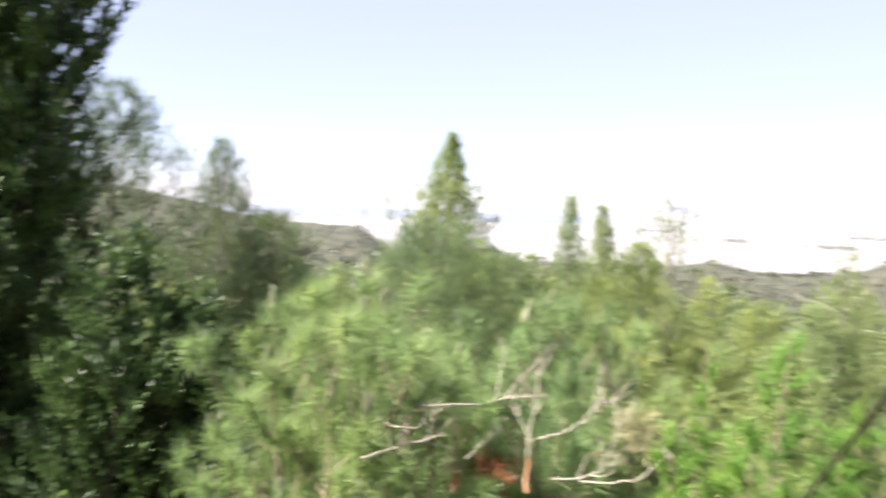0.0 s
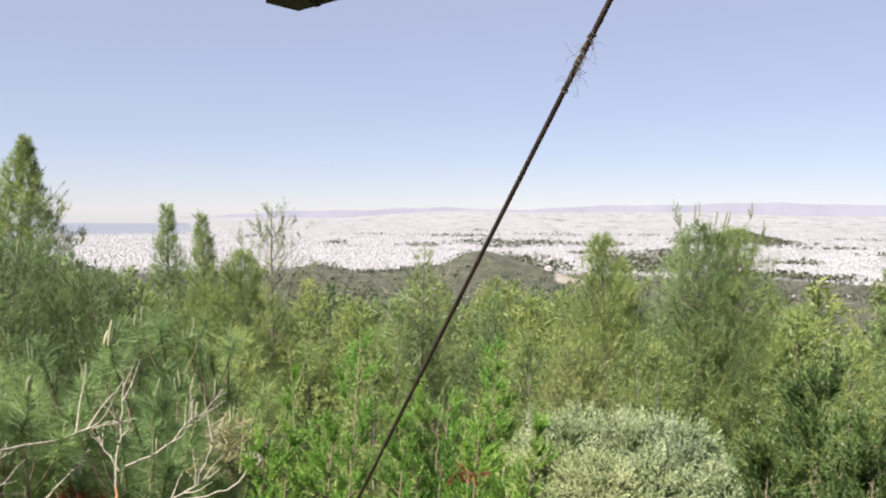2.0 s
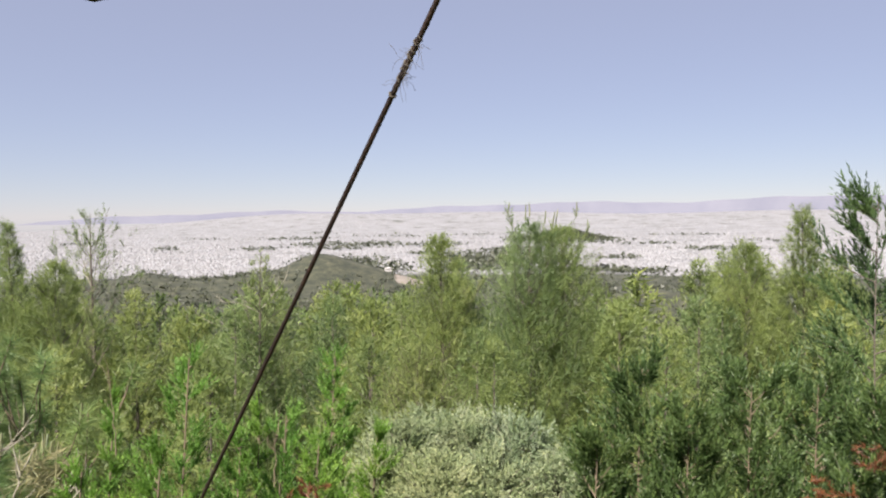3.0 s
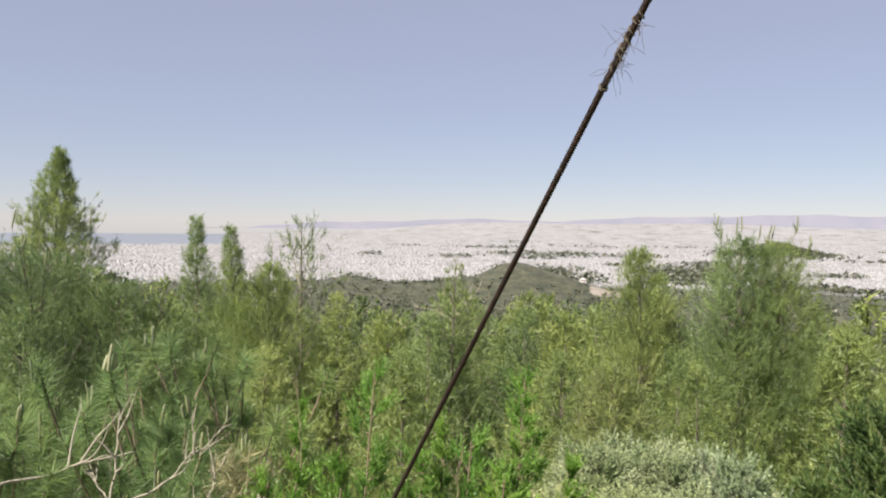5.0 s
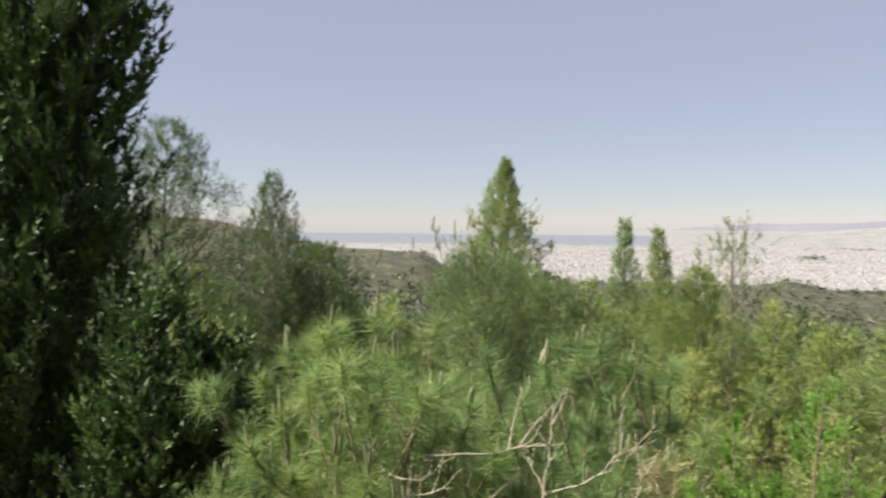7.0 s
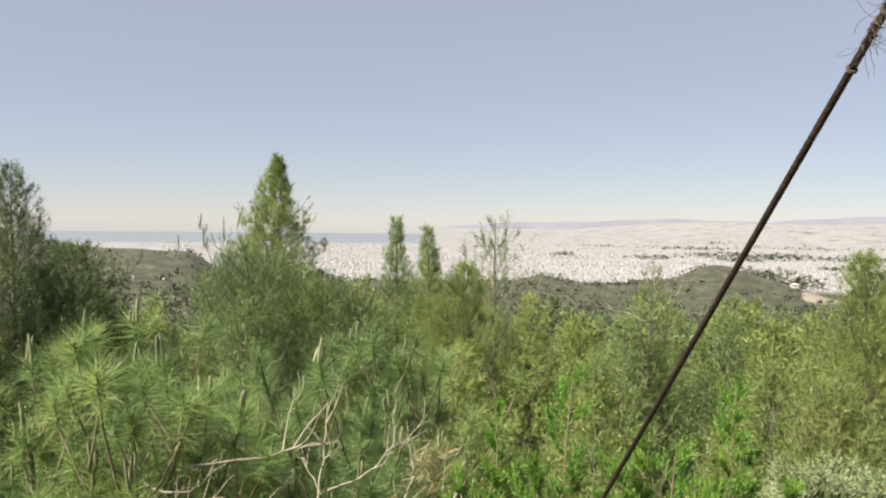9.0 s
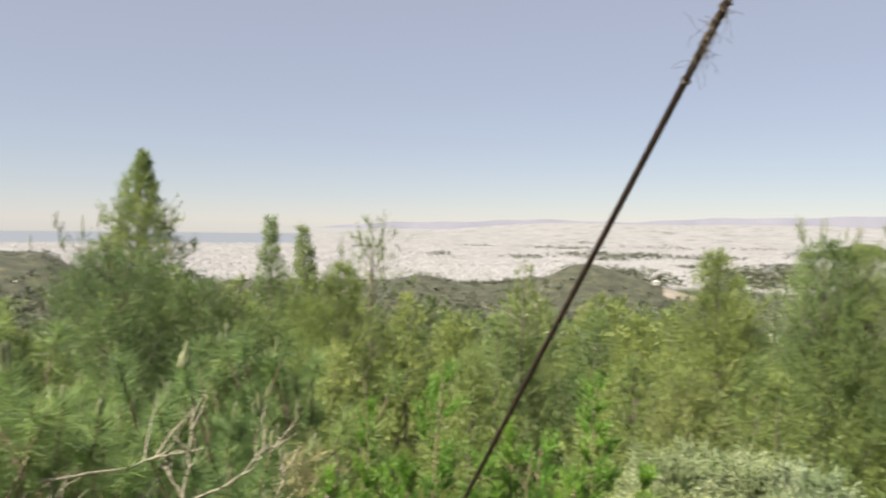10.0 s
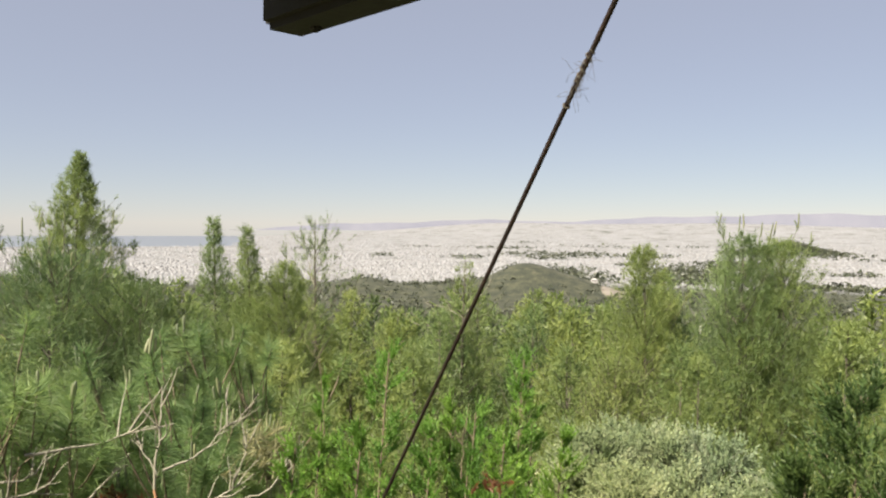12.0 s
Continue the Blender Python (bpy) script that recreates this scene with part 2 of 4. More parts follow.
def build_ground():
    rings = np.concatenate([np.linspace(0, 12, 30), np.geomspace(12.6, 4960, 190)])
    az = np.radians(np.concatenate([np.linspace(-62, 62, 360), np.linspace(64, 296, 60)]))
    rr, aa = np.meshgrid(rings, az, indexing="ij")
    x, y = rr * np.sin(aa), rr * np.cos(aa)
    verts = np.stack([x, y, land(x, y)], -1).reshape(-1, 3)
    n, k = rr.shape
    i, j = np.meshgrid(np.arange(n - 1), np.arange(k), indexing="ij")
    faces = np.stack([i * k + j, i * k + (j + 1) % k, (i + 1) * k + (j + 1) % k, (i + 1) * k + j], -1).reshape(-1, 4)[:, ::-1]
    m, nt, b = material("dry_hillside", 0.95)
    pos = world_position(nt)
    soil = ramp(nt, noise_tex(nt, 1.5, 8.0, 0.65, pos), [(0.3, (0.07, 0.075, 0.03)), (0.55, (0.14, 0.13, 0.06)), (0.75, (0.24, 0.20, 0.13))])
    scrub = ramp(nt, noise_tex(nt, 0.08, 8.0, 0.78, pos), [(0.40, (0.017, 0.022, 0.013)), (0.5, (0.03, 0.034, 0.02)), (0.58, (0.05, 0.053, 0.03)), (0.72, (0.105, 0.096, 0.066))])
    town = ramp(nt, noise_tex(nt, 0.012, 7.0, 0.7, pos), [(0.34, (0.07, 0.075, 0.065)), (0.46, (0.155, 0.158, 0.162)), (0.7, (0.195, 0.20, 0.21))])
    flat = nt.nodes.new("ShaderNodeVectorMath")
    flat.operation = "MULTIPLY"
    flat.inputs[1].default_value = (1, 1, 0)
    nt.links.new(pos, flat.inputs[0])
    far = nt.nodes.new("ShaderNodeVectorMath")
    far.operation = "LENGTH"
    nt.links.new(flat.outputs[0], far.inputs[0])

    def step(lo, hi):
        s = nt.nodes.new("ShaderNodeMapRange")
        s.inputs["From Min"].default_value, s.inputs["From Max"].default_value = lo, hi
        nt.links.new(far.outputs["Value"], s.inputs["Value"])
        return s.outputs["Result"]

    nt.links.new(blend(nt, step(1000, 1080), blend(nt, step(40, 120), soil, scrub), town), b.inputs["Base Color"])
    relief(nt, b, noise_tex(nt, 3.0, 6.0, 0.6, pos), 0.6, 0.08)
    ob = new("ground", np_mesh("ground", verts, faces, m, True))
    return tagged(ob, "dry hillside falling to a wide plain with scrub hills", "ground", kind="structure")


ground = build_ground()


def build_sea():
    az = np.radians(np.linspace(-75, -11, 60))
    rings = np.geomspace(2700, 4980, 30)
    rr, aa = np.meshgrid(rings, az, indexing="ij")
    verts = np.stack([rr * np.sin(aa), rr * np.cos(aa), 0 * rr + PLAIN - 2.0], -1).reshape(-1, 3)
    n, k = rr.shape
    i, j = np.meshgrid(np.arange(n - 1), np.arange(k - 1), indexing="ij")
    faces = np.stack([i * k + j, i * k + j + 1, (i + 1) * k + j + 1, (i + 1) * k + j], -1).reshape(-1, 4)[:, ::-1]
    m, nt, b = material("sea_water", 0.55)
    b.inputs["Specular IOR Level"].default_value = 0.12
    b.inputs["Base Color"].default_value = (0.125, 0.142, 0.168, 1)
    relief(nt, b, noise_tex(nt, 0.15, 4.0, 0.6, world_position(nt)), 0.3, 1.0)
    tagged(new("water", np_mesh("water", verts, faces, m, True)), "calm grey-blue sea beyond the city", "sea", kind="structure")


def build_mountains():
    """The ranges behind the city, a plain backdrop; their pale blue-grey paints the haze."""
    for base, seed, d, label in ((0.5, 3, 4985, "far mountain range on the horizon, haze painted into its colour"),):
        az = np.linspace(-17, 62, 260)
        el = -0.45 + 0.85 * smooth(-17, 6, az) + 0.12 * np.sin(az / 5.1 + seed) + 0.07 * np.sin(az / 1.9) + 0.03 * np.sin(az / 0.63 + 2) + 0.3 * smooth(4, 24, az) + 0.5 * smooth(28, 44, az)
        a = np.radians(az)
        top = np.stack([d * np.sin(a), d * np.cos(a), EYE + d * np.tan(np.radians(el))], -1)
        foot = np.stack([(d - 60) * np.sin(a), (d - 60) * np.cos(a), 0 * a - 40.0], -1)
        k = len(az)
        i = np.arange(k - 1)
        faces = np.stack([i, i + 1, k + i + 1, k + i], -1)
        m, nt, b = material("far_mountain", 1.0)
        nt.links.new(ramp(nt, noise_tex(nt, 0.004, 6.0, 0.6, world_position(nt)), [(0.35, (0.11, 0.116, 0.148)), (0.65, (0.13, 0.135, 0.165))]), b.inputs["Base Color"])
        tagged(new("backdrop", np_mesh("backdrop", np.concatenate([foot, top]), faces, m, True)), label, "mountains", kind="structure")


def town_share(x, y):
    """How built-up the plain is: parks and woods are gaps."""
    d, az = np.hypot(x, y), np.degrees(np.arctan2(x, y))
    el = np.degrees(np.arctan2(PLAIN - EYE, d))
    s = smooth(1010, 1060, d + 60 * wave(x, y, 90.0, 6))
    s = s * (1 - smooth(-13.5, -18.5, az + wave(x, y, 200.0, 2)) * smooth(2650, 2800, d))

    def gap(b, e, w, h):
        return 1 - 0.96 * np.exp(-np.clip(((az - b) / w) ** 2 + ((el - e) / h) ** 2, 0, 30) ** 2)

    for b, e, w, h in ((-4.5, -2.35, 0.9, 0.16), (1.8, -2.5, 1.6, 0.12), (4.6, -1.75, 2.6, 0.12), (9.0, -2.25, 4.6, 0.22), (8.0, -2.55, 1.6, 0.1),
                       (15.0, -2.3, 2.0, 0.14), (19.0, -3.6, 3.4, 0.75), (20.5, -2.9, 2.2, 0.3), (24.6, -1.85, 3.0, 0.33), (22.0, -1.85, 2.0, 0.14),
                       (8.6, -4.0, 3.5, 0.7), (27.0, -4.4, 5.0, 0.3), (12.0, -1.6, 3.0, 0.07), (36.0, -2.6, 3.0, 0.12), (-10.0, -1.9, 1.6, 0.06), (30.5, -2.25, 2.4, 0.07), (18.0, -1.55, 2.2, 0.06), (33.5, -1.6, 3.0, 0.06), (40.5, -2.0, 2.5, 0.1), (28.6, -3.3, 1.8, 0.1), (6.5, -1.35, 2.0, 0.05), (14.0, -2.95, 1.2, 0.1), (-1.8, -1.7, 1.4, 0.05)):
        s = s * gap(b, e, w, h)
    return s


def build_town():
    """White flat-roofed blocks over the plain, too many to count."""
    r = np.random.default_rng(11)
    n = 110000
    d = 1.0 / r.uniform(1 / 4700.0, 1 / 1000.0, n)
    a = np.radians(r.uniform(-34, 60, n))
    x, y = d * np.sin(a), d * np.cos(a)
    keep = r.uniform(0, 1, n) < town_share(x, y) * (0.45 + 0.4 * wave(x, y, 60.0, 9))
    x, y, d, a = x[keep], y[keep], d[keep], a[keep]
    n = len(x)
    size = d / 1500.0
    w, l = r.uniform(1.8, 4.6, n) * size ** 0.5, r.uniform(1.8, 4.6, n) * size ** 0.5
    h = r.uniform(0.8, 2.0, n) * np.where(r.uniform(0, 1, n) < 0.04, 1.9, 1.0)
    turn = a * 0 + np.radians(25) + np.round(wave(x, y, 300.0, 8) * 3) * 0.35 + r.normal(0, 0.06, n)
    z = land(x, y)
    corner = np.array([[-1, -1, 0], [1, -1, 0], [1, 1, 0], [-1, 1, 0], [-1, -1, 1], [1, -1, 1], [1, 1, 1], [-1, 1, 1]], float)
    cx, cy = corner[None, :, 0] * w[:, None] / 2, corner[None, :, 1] * l[:, None] / 2
    c, s = np.cos(turn)[:, None], np.sin(turn)[:, None]
    verts = np.stack([x[:, None] + cx * c - cy * s, y[:, None] + cx * s + cy * c, (z - 1)[:, None] + corner[None, :, 2] * (h + 1)[:, None]], -1).reshape(-1, 3)
    box = np.array([[0, 1, 5, 4], [1, 2, 6, 5], [2, 3, 7, 6], [3, 0, 4, 7], [4, 5, 6, 7]])
    faces = (np.arange(n)[:, None, None] * 8 + box[None]).reshape(-1, 4)
    m, nt, b = material("white_render", 0.85)
    each = nt.nodes.new("ShaderNodeNewGeometry").outputs["Random Per Island"]
    nt.links.new(ramp(nt, each, [(0.0, (0.13, 0.13, 0.13)), (0.14, (0.17, 0.17, 0.173)), (0.5, (0.19, 0.192, 0.198)), (1.0, (0.245, 0.25, 0.26))]), b.inputs["Base Color"])
    tagged(new("city_blocks", np_mesh("city_blocks", verts, faces, m)), "dense white flat-roofed city blocks across the plain", "city", kind="stuff")


def clumps(x, y, z, size, r, count=14, tall=1.2):
    """Rough tree crowns of a few leaf-clump triangles each."""
    n = len(x)
    p = unit(r.normal(0, 1, (n, count, 3))) * r.uniform(0.3, 1.0, (n, count, 1)) ** 0.5
    p[:, :, :2] *= (1.0 - 0.45 * p[:, :, 2:3])
    c = np.stack([x, y, z], -1)[:, None] + p * np.array([0.5, 0.5, 0.5 * tall]) * size[:, None, None] + np.array([0, 0, 0.5 * tall]) * size[:, None, None]
    q = r.normal(0, 1, (n, count, 3, 3)) * 0.19 * size[:, None, None, None]
    verts = (c[:, :, None] + q).reshape(-1, 3)
    return verts, np.arange(n * count * 3).reshape(-1, 3)


def build_far_woods():
    """Woods of the valley and of the hills: far crowns, as one mass."""
    r = np.random.default_rng(5)
    n = 30000
    d = 1.0 / r.uniform(1 / 1150.0, 1 / 300.0, n)
    a = np.radians(r.uniform(-58, 58, n))
    x, y = d * np.sin(a), d * np.cos(a)
    az = np.degrees(a)
    bare = np.exp(-((az - 6.5) / 3.6) ** 2 - ((d - 880) / 90) ** 2) + np.exp(-((az - 31) / 4) ** 2 - ((d - 560) / 80) ** 2) + smooth(-28, -34, az) * smooth(560, 640, d)
    keep = r.uniform(0, 1, n) < np.clip(0.95 + 0.5 * wave(x, y, 70.0, 12) - 1.1 * bare, 0.0, 1) * (1 - smooth(1000, 1080, d))
    x, y, d = x[keep], y[keep], d[keep]
    near = clumps(x, y, land(x, y) - 0.4, r.uniform(3.0, 7.0, len(x)), r, 9, 0.9)
    # parks inside the city
    n = 22000
    d = 1.0 / r.uniform(1 / 3600.0, 1 / 1050.0, n)
    a = np.radians(r.uniform(-14, 52, n))
    x, y = d * np.sin(a), d * np.cos(a)
    keep = r.uniform(0, 1, n) < (1 - town_share(x, y)) * smooth(1000, 1080, d)
    x, y = x[keep], y[keep]
    parks = clumps(x, y, land(x, y) - 0.5, r.uniform(7, 13, len(x)), r, 6, 0.6)
    b, n = radians(24.6), 2400
    u, w = r.normal(0, 62, n), r.normal(-60, 90, n)
    x, y = (2400 + w) * math.sin(b) + u * math.cos(b), (2400 + w) * math.cos(b) - u * math.sin(b)
    dome = clumps(x, y, land(x, y) - 1.0, r.uniform(9, 15, n), r, 7, 0.5)
    v, f = joined([near, parks, dome])
    tagged(new("far_woods", np_mesh("far_woods", v, f, FAR_LEAF)), "dark green woods in the valley and city parks", "woods", kind="stuff")


build_sea()
build_mountains()
build_town()
build_far_woods()


# ---- trees ----
def pine_parts(seed, height, radius, start=0.12, branches=60, twigs=6, count=24, needle=0.09, width=0.0064, lean=0.02,
               power=0.8, sparse=0.0, dead=0, mat=NEEDLE, up=0.3, rise=0.3, full=1.35, sub=1, fill=0, candles=0, wood=True):
    """Meshes of one pine: trunk with limbs, crown of needles along every twig, bare dead limbs, pale shoots."""
    r = np.random.default_rng(seed)
    t = np.linspace(0, 1, 14)
    trunk = np.stack([lean * height * np.sin(t * 2.2 + r.uniform(0, 6)) * t, lean * height * np.sin(t * 3.1 + r.uniform(0, 6)) * t, t * height], -1)
    trunk[:, :2] -= trunk[0, :2] + np.outer(t, trunk[-1, :2] - trunk[0, :2])
    thick = 0.007 * height + 0.008
    woods = [tubes(trunk[None], (thick * (1 - t) ** 0.8 + 0.004)[None], 8)]
    # limbs in loose whorls, sweeping up
    whorl = np.round(np.arange(branches) / 4.0) * 4.0
    s = start + (0.97 - start) * np.clip((whorl * 0.6 + np.arange(branches) * 0.4 + r.uniform(-0.9, 0.9, branches)) / branches, 0, 1) ** 1.05
    base, _ = at_line(np.repeat(trunk[None], branches, 0), s)
    az = np.arange(branches) * 2.399 + r.normal(0, 0.5, branches)
    profile = np.clip((1 - (s - start) / (1 - start)) * full, 0, 1) ** power * (0.6 + 0.4 * np.minimum(1, (s - start) / 0.25 + 0.3))
    length = radius * profile * r.choice([0.55, 0.8, 0.95, 1.0, 1.18], branches) * r.uniform(0.9, 1.1, branches) + 0.10
    ahead = unit(np.stack([np.cos(az), np.sin(az), up + 0.55 * s + r.normal(0, 0.12, branches)], -1))
    lines = limb_lines(base, ahead, length, 7, np.full(branches, rise), 0.05, r)
    n = len(lines)
    woods.append(tubes(lines, np.linspace(1, 0.12, 7)[None] * (0.004 + 0.008 * length)[:, None], 5))
    slim = 0.35 + 0.65 * np.minimum(1, profile * 1.6)
    bi = np.repeat(np.arange(n), twigs)
    tt = np.clip(0.12 + 0.88 * r.uniform(0, 1, len(bi)) ** 0.85, 0, 0.99)
    p, dirs = at_line(lines[bi], tt)
    side = unit(r.normal(0, 1, (len(bi), 3)) * np.array([1, 1, 0.6]))
    tl = (0.10 + 0.30 * length[bi] * (1.1 - tt)) * r.uniform(0.6, 1.3, len(bi)) * slim[bi]
    twig = limb_lines(p, unit(dirs * 0.8 + side * 0.8 + np.array([0, 0, 0.25])), tl, 4, np.full(len(bi), 0.35), 0.04, r)
    keep = (r.uniform(0, 1, len(bi)) >= sparse) & (r.uniform(0, 1, len(bi)) < 0.3 + 1.1 * length[bi] / radius)
    twig, ts = twig[keep], slim[bi][keep]
    if wood:
        woods.append(tubes(twig, np.repeat(np.array([[0.0035, 0.003, 0.0025, 0.0015]]), len(twig), 0), 3))
    crown = [brush(twig, count, needle * (0.55 + 0.45 * ts), width, 52, r, 0.1)]
    for _ in range(sub):
        q, qd = at_line(twig, r.uniform(0.3, 0.9, len(twig)))
        w = unit(qd + unit(r.normal(0, 1, q.shape)) * 0.65 + np.array([0, 0, 0.3]))
        small = limb_lines(q, w, r.uniform(0.07, 0.17, len(q)) * (0.5 + 0.5 * ts), 3, np.full(len(q), 0.4), 0.03, r)
        crown.append(brush(small, count * 2 // 3, needle * (0.5 + 0.45 * ts), width, 54, r, 0.0))
    crown.append(brush(lines, count, needle * (0.5 + 0.4 * slim), width, 54, r, 0.3))
    # the many short shoots that fill the crown out to its lumpy, pointed outline
    def reach(q):
        return np.clip((1 - (q - start) / (1 - start)) * full, 0, 1) ** power * (0.6 + 0.4 * np.minimum(1, (q - start) / 0.25 + 0.3))
    fill = fill or min(7000, int(540 * radius * height))
    q = start + (1 - start) * r.uniform(0, 1, fill * 5)
    q = q[r.uniform(0, 1, len(q)) < 0.12 + 0.88 * reach(q)][:fill]
    a = r.uniform(0, 2 * np.pi, len(q))
    phase = r.uniform(0, 6, 3)
    lump = 0.76 + 0.24 * np.sin(3 * a + phase[0] + q * height * 2.1) + 0.16 * np.sin(5 * a + phase[1] - q * height * 3.3) + 0.14 * np.sin(q * height * 7.0 + phase[2] + np.sin(a))
    out_by = (radius * reach(q) * lump + 0.05) * r.uniform(0.03, 1, len(q)) ** 0.42
    p, _ = at_line(np.repeat(trunk[None], len(q), 0), q)
    p = p + np.stack([np.cos(a) * out_by, np.sin(a) * out_by, 0.35 * out_by], -1)
    w = unit(np.stack([np.cos(a), np.sin(a), 0 * a + 1.1], -1) + r.normal(0, 0.45, (len(q), 3)))
    shoots = limb_lines(p, w, r.uniform(0.10, 0.26, len(q)) * (0.5 + 0.5 * np.minimum(1, 2 * reach(q))), 3, np.full(len(q), 0.35), 0.04, r)
    shoots = shoots[r.uniform(0, 1, len(q)) >= sparse]
    crown.append(brush(shoots, count * 2 // 3, needle * 1.35, width * 1.1, 58, r, 0.0))
    if wood and len(shoots) < 2500:
        woods.append(tubes(shoots, np.repeat(np.array([[0.003, 0.0025, 0.0015]]), len(shoots), 0), 3))
    tip = trunk[-1] + np.array([0, 0, 0.12])
    top = np.stack([trunk[10], (trunk[10] + tip) / 2, tip])[None]
    crown.append(brush(top, 70, needle * 0.8, width, 34, r, 0.1))
    out = [("trunk", np_mesh("trunk", *joined(woods), BARK, True), ""), ("crown", np_mesh("crown", *joined(crown), mat), "")]
    if candles:
        ends = lines[np.argsort(-lines[:, -1, 2])[:candles], -1]
        shoot = limb_lines(ends, unit(r.normal(0, 0.12, ends.shape) + np.array([0, 0, 1.0])), r.uniform(0.16, 0.34, len(ends)), 4, np.zeros(len(ends)), 0.02, r)
        for i in range(len(shoot)):
            out.append(("shoot", np_mesh("shoot", *tubes(shoot[i:i + 1], np.array([[0.010, 0.013, 0.012, 0.007]]), 6), CANDLE, True), "pale upright spring shoot"))
    if dead:
        s = r.uniform(0.25, 0.85, dead)
        base, _ = at_line(np.repeat(trunk[None], dead, 0), s)
        az = r.uniform(0, 6.28, dead)
        ahead = unit(np.stack([np.cos(az), np.sin(az), r.uniform(0.2, 0.9, dead)], -1))
        ln = radius * r.uniform(0.5, 1.0, dead)
        dl = limb_lines(base, ahead, ln, 6, r.uniform(-0.1, 0.3, dead), 0.1, r)
        q, qd = at_line(np.repeat(dl, 3, 0), r.uniform(0.3, 0.9, dead * 3))
        fork = limb_lines(q, unit(qd + unit(r.normal(0, 1, q.shape)) * 0.8), np.repeat(ln, 3) * 0.35, 6, np.full(dead * 3, 0.1), 0.1, r)
        fine = np.linspace(1, 0.15, 6)[None]
        for i in range(dead):
            bare = joined([tubes(dl[i:i + 1], fine * 0.012, 5), tubes(fork[3 * i:3 * i + 3], np.repeat(fine * 0.006, 3, 0), 5)])
            out.append(("dead_limb", np_mesh("dead_limb", *bare, DEADWOOD, True), "bare bleached dead limb"))
    return out


def stand(name, parts, x, y, z, label, category, group="", turn=0.0, scale=1.0):
    """A plant on an Empty at its foot."""
    e = new(name)
    e.empty_display_size = 0.3
    for n, me, l in parts:
        child(n, me, e, l)
    e.matrix_basis = pose(x, y, z, 0, 0, turn) @ Matrix.Scale(scale, 4)
    return tagged(e, label, category, group)


def pine_at(az, el, d, label, seed, radius, **kw):
    """A pine whose top shows at that bearing and elevation."""
    top = place(az, el, d)
    foot = land_at(top.x, top.y) - 0.15
    return stand("pine_tree", pine_parts(seed, top.z - foot, radius, **kw), top.x, top.y, foot, label, "pine tree", "pines on the slope")


pine_at(-25.6, 4.5, 21, "tall pointed pine standing above its neighbours", 21, 3.2, start=0.3, branches=90, power=1.0, full=1.0, fill=8000, count=24, width=0.0085, needle=0.12)
pine_at(-27.2, -2.7, 13.5, "broad dark pine with upright pale shoots", 22, 2.3, branches=100, power=0.45, mat=NEEDLE_DARK, candles=16, up=0.3)
pine_at(-21.8, -4.6, 13.0, "broad dark pine with a shaded flank", 23, 1.8, branches=80, power=0.5, mat=NEEDLE_DARK, up=0.3)
pine_at(-16.9, 0.1, 15.5, "light green pine with a narrow tip", 24, 2.0, power=1.15, full=1.0, sparse=0.3, branches=84)
pine_at(-14.6, -0.6, 15.0, "light green pine with a narrow tip", 25, 1.8, power=1.15, full=1.0, sparse=0.3, branches=76)
pine_at(-9.6, 0.3, 16.5, "open thin-crowned pine with bare limbs", 26, 1.45, start=0.3, branches=44, twigs=8, power=0.5, sparse=0.3, dead=6, up=0.7, needle=0.10, fill=700)
pine_at(-11.8, -3.2, 14.5, "bushy light green pine", 27, 1.9, branches=72)
pine_at(1.7, -2.7, 14.0, "half-dead pine with pale bare limbs", 28, 1.3, start=0.1, branches=54, sparse=0.35, dead=16, power=1.0, fill=1600)
pine_at(14.9, -1.8, 13.0, "slim yellow-green pine on the slope", 29, 1.35, branches=84, power=0.75, mat=NEEDLE_YELLOW, up=0.6)
pine_at(16.4, -3.6, 14.0, "slim shaded green pine behind another", 30, 0.95, branches=64, power=0.8, up=0.8)
pine_at(21.8, -1.1, 13.5, "full round-headed olive green pine", 31, 1.2, branches=76, power=0.5, full=1.9, up=0.7, candles=5)
pine_at(24.1, -1.3, 13.8, "full round-headed olive green pine", 32, 1.1, branches=96, power=0.5, full=1.9, up=0.7, candles=4)
pine_at(40.5, 0.1, 13.0, "pointed olive green pine", 33, 1.35, branches=84, power=1.0, up=0.8)
pine_at(37.0, -2.4, 13.5, "bushy olive green pine", 34, 1.4, branches=72, power=0.7, up=0.8)
pine_at(13.0, -10.3, 9.0, "small round yellow-green pine", 35, 0.8, branches=64, power=0.5, mat=NEEDLE_YELLOW, up=0.6)
# the three left pines, their shade painted by the darker needles
pine_at(-42.4, 3.2, 14.5, "dense pine with a narrow top, needles coloured dark for shade", 36, 2.1, branches=76, power=0.9, mat=NEEDLE_SHADE)
pine_at(-49.3, 6.6, 12.5, "tall pine with shade put into its needle colour", 37, 2.3, branches=80, power=0.6, mat=NEEDLE_SHADE)
pine_at(-38.8, -2.0, 13.0, "pine with needles coloured dark for shade", 38, 1.9, branches=90, power=0.6, mat=NEEDLE_SHADE)

# the pines of the slope between and behind them: six kinds, set again and again
kinds = []
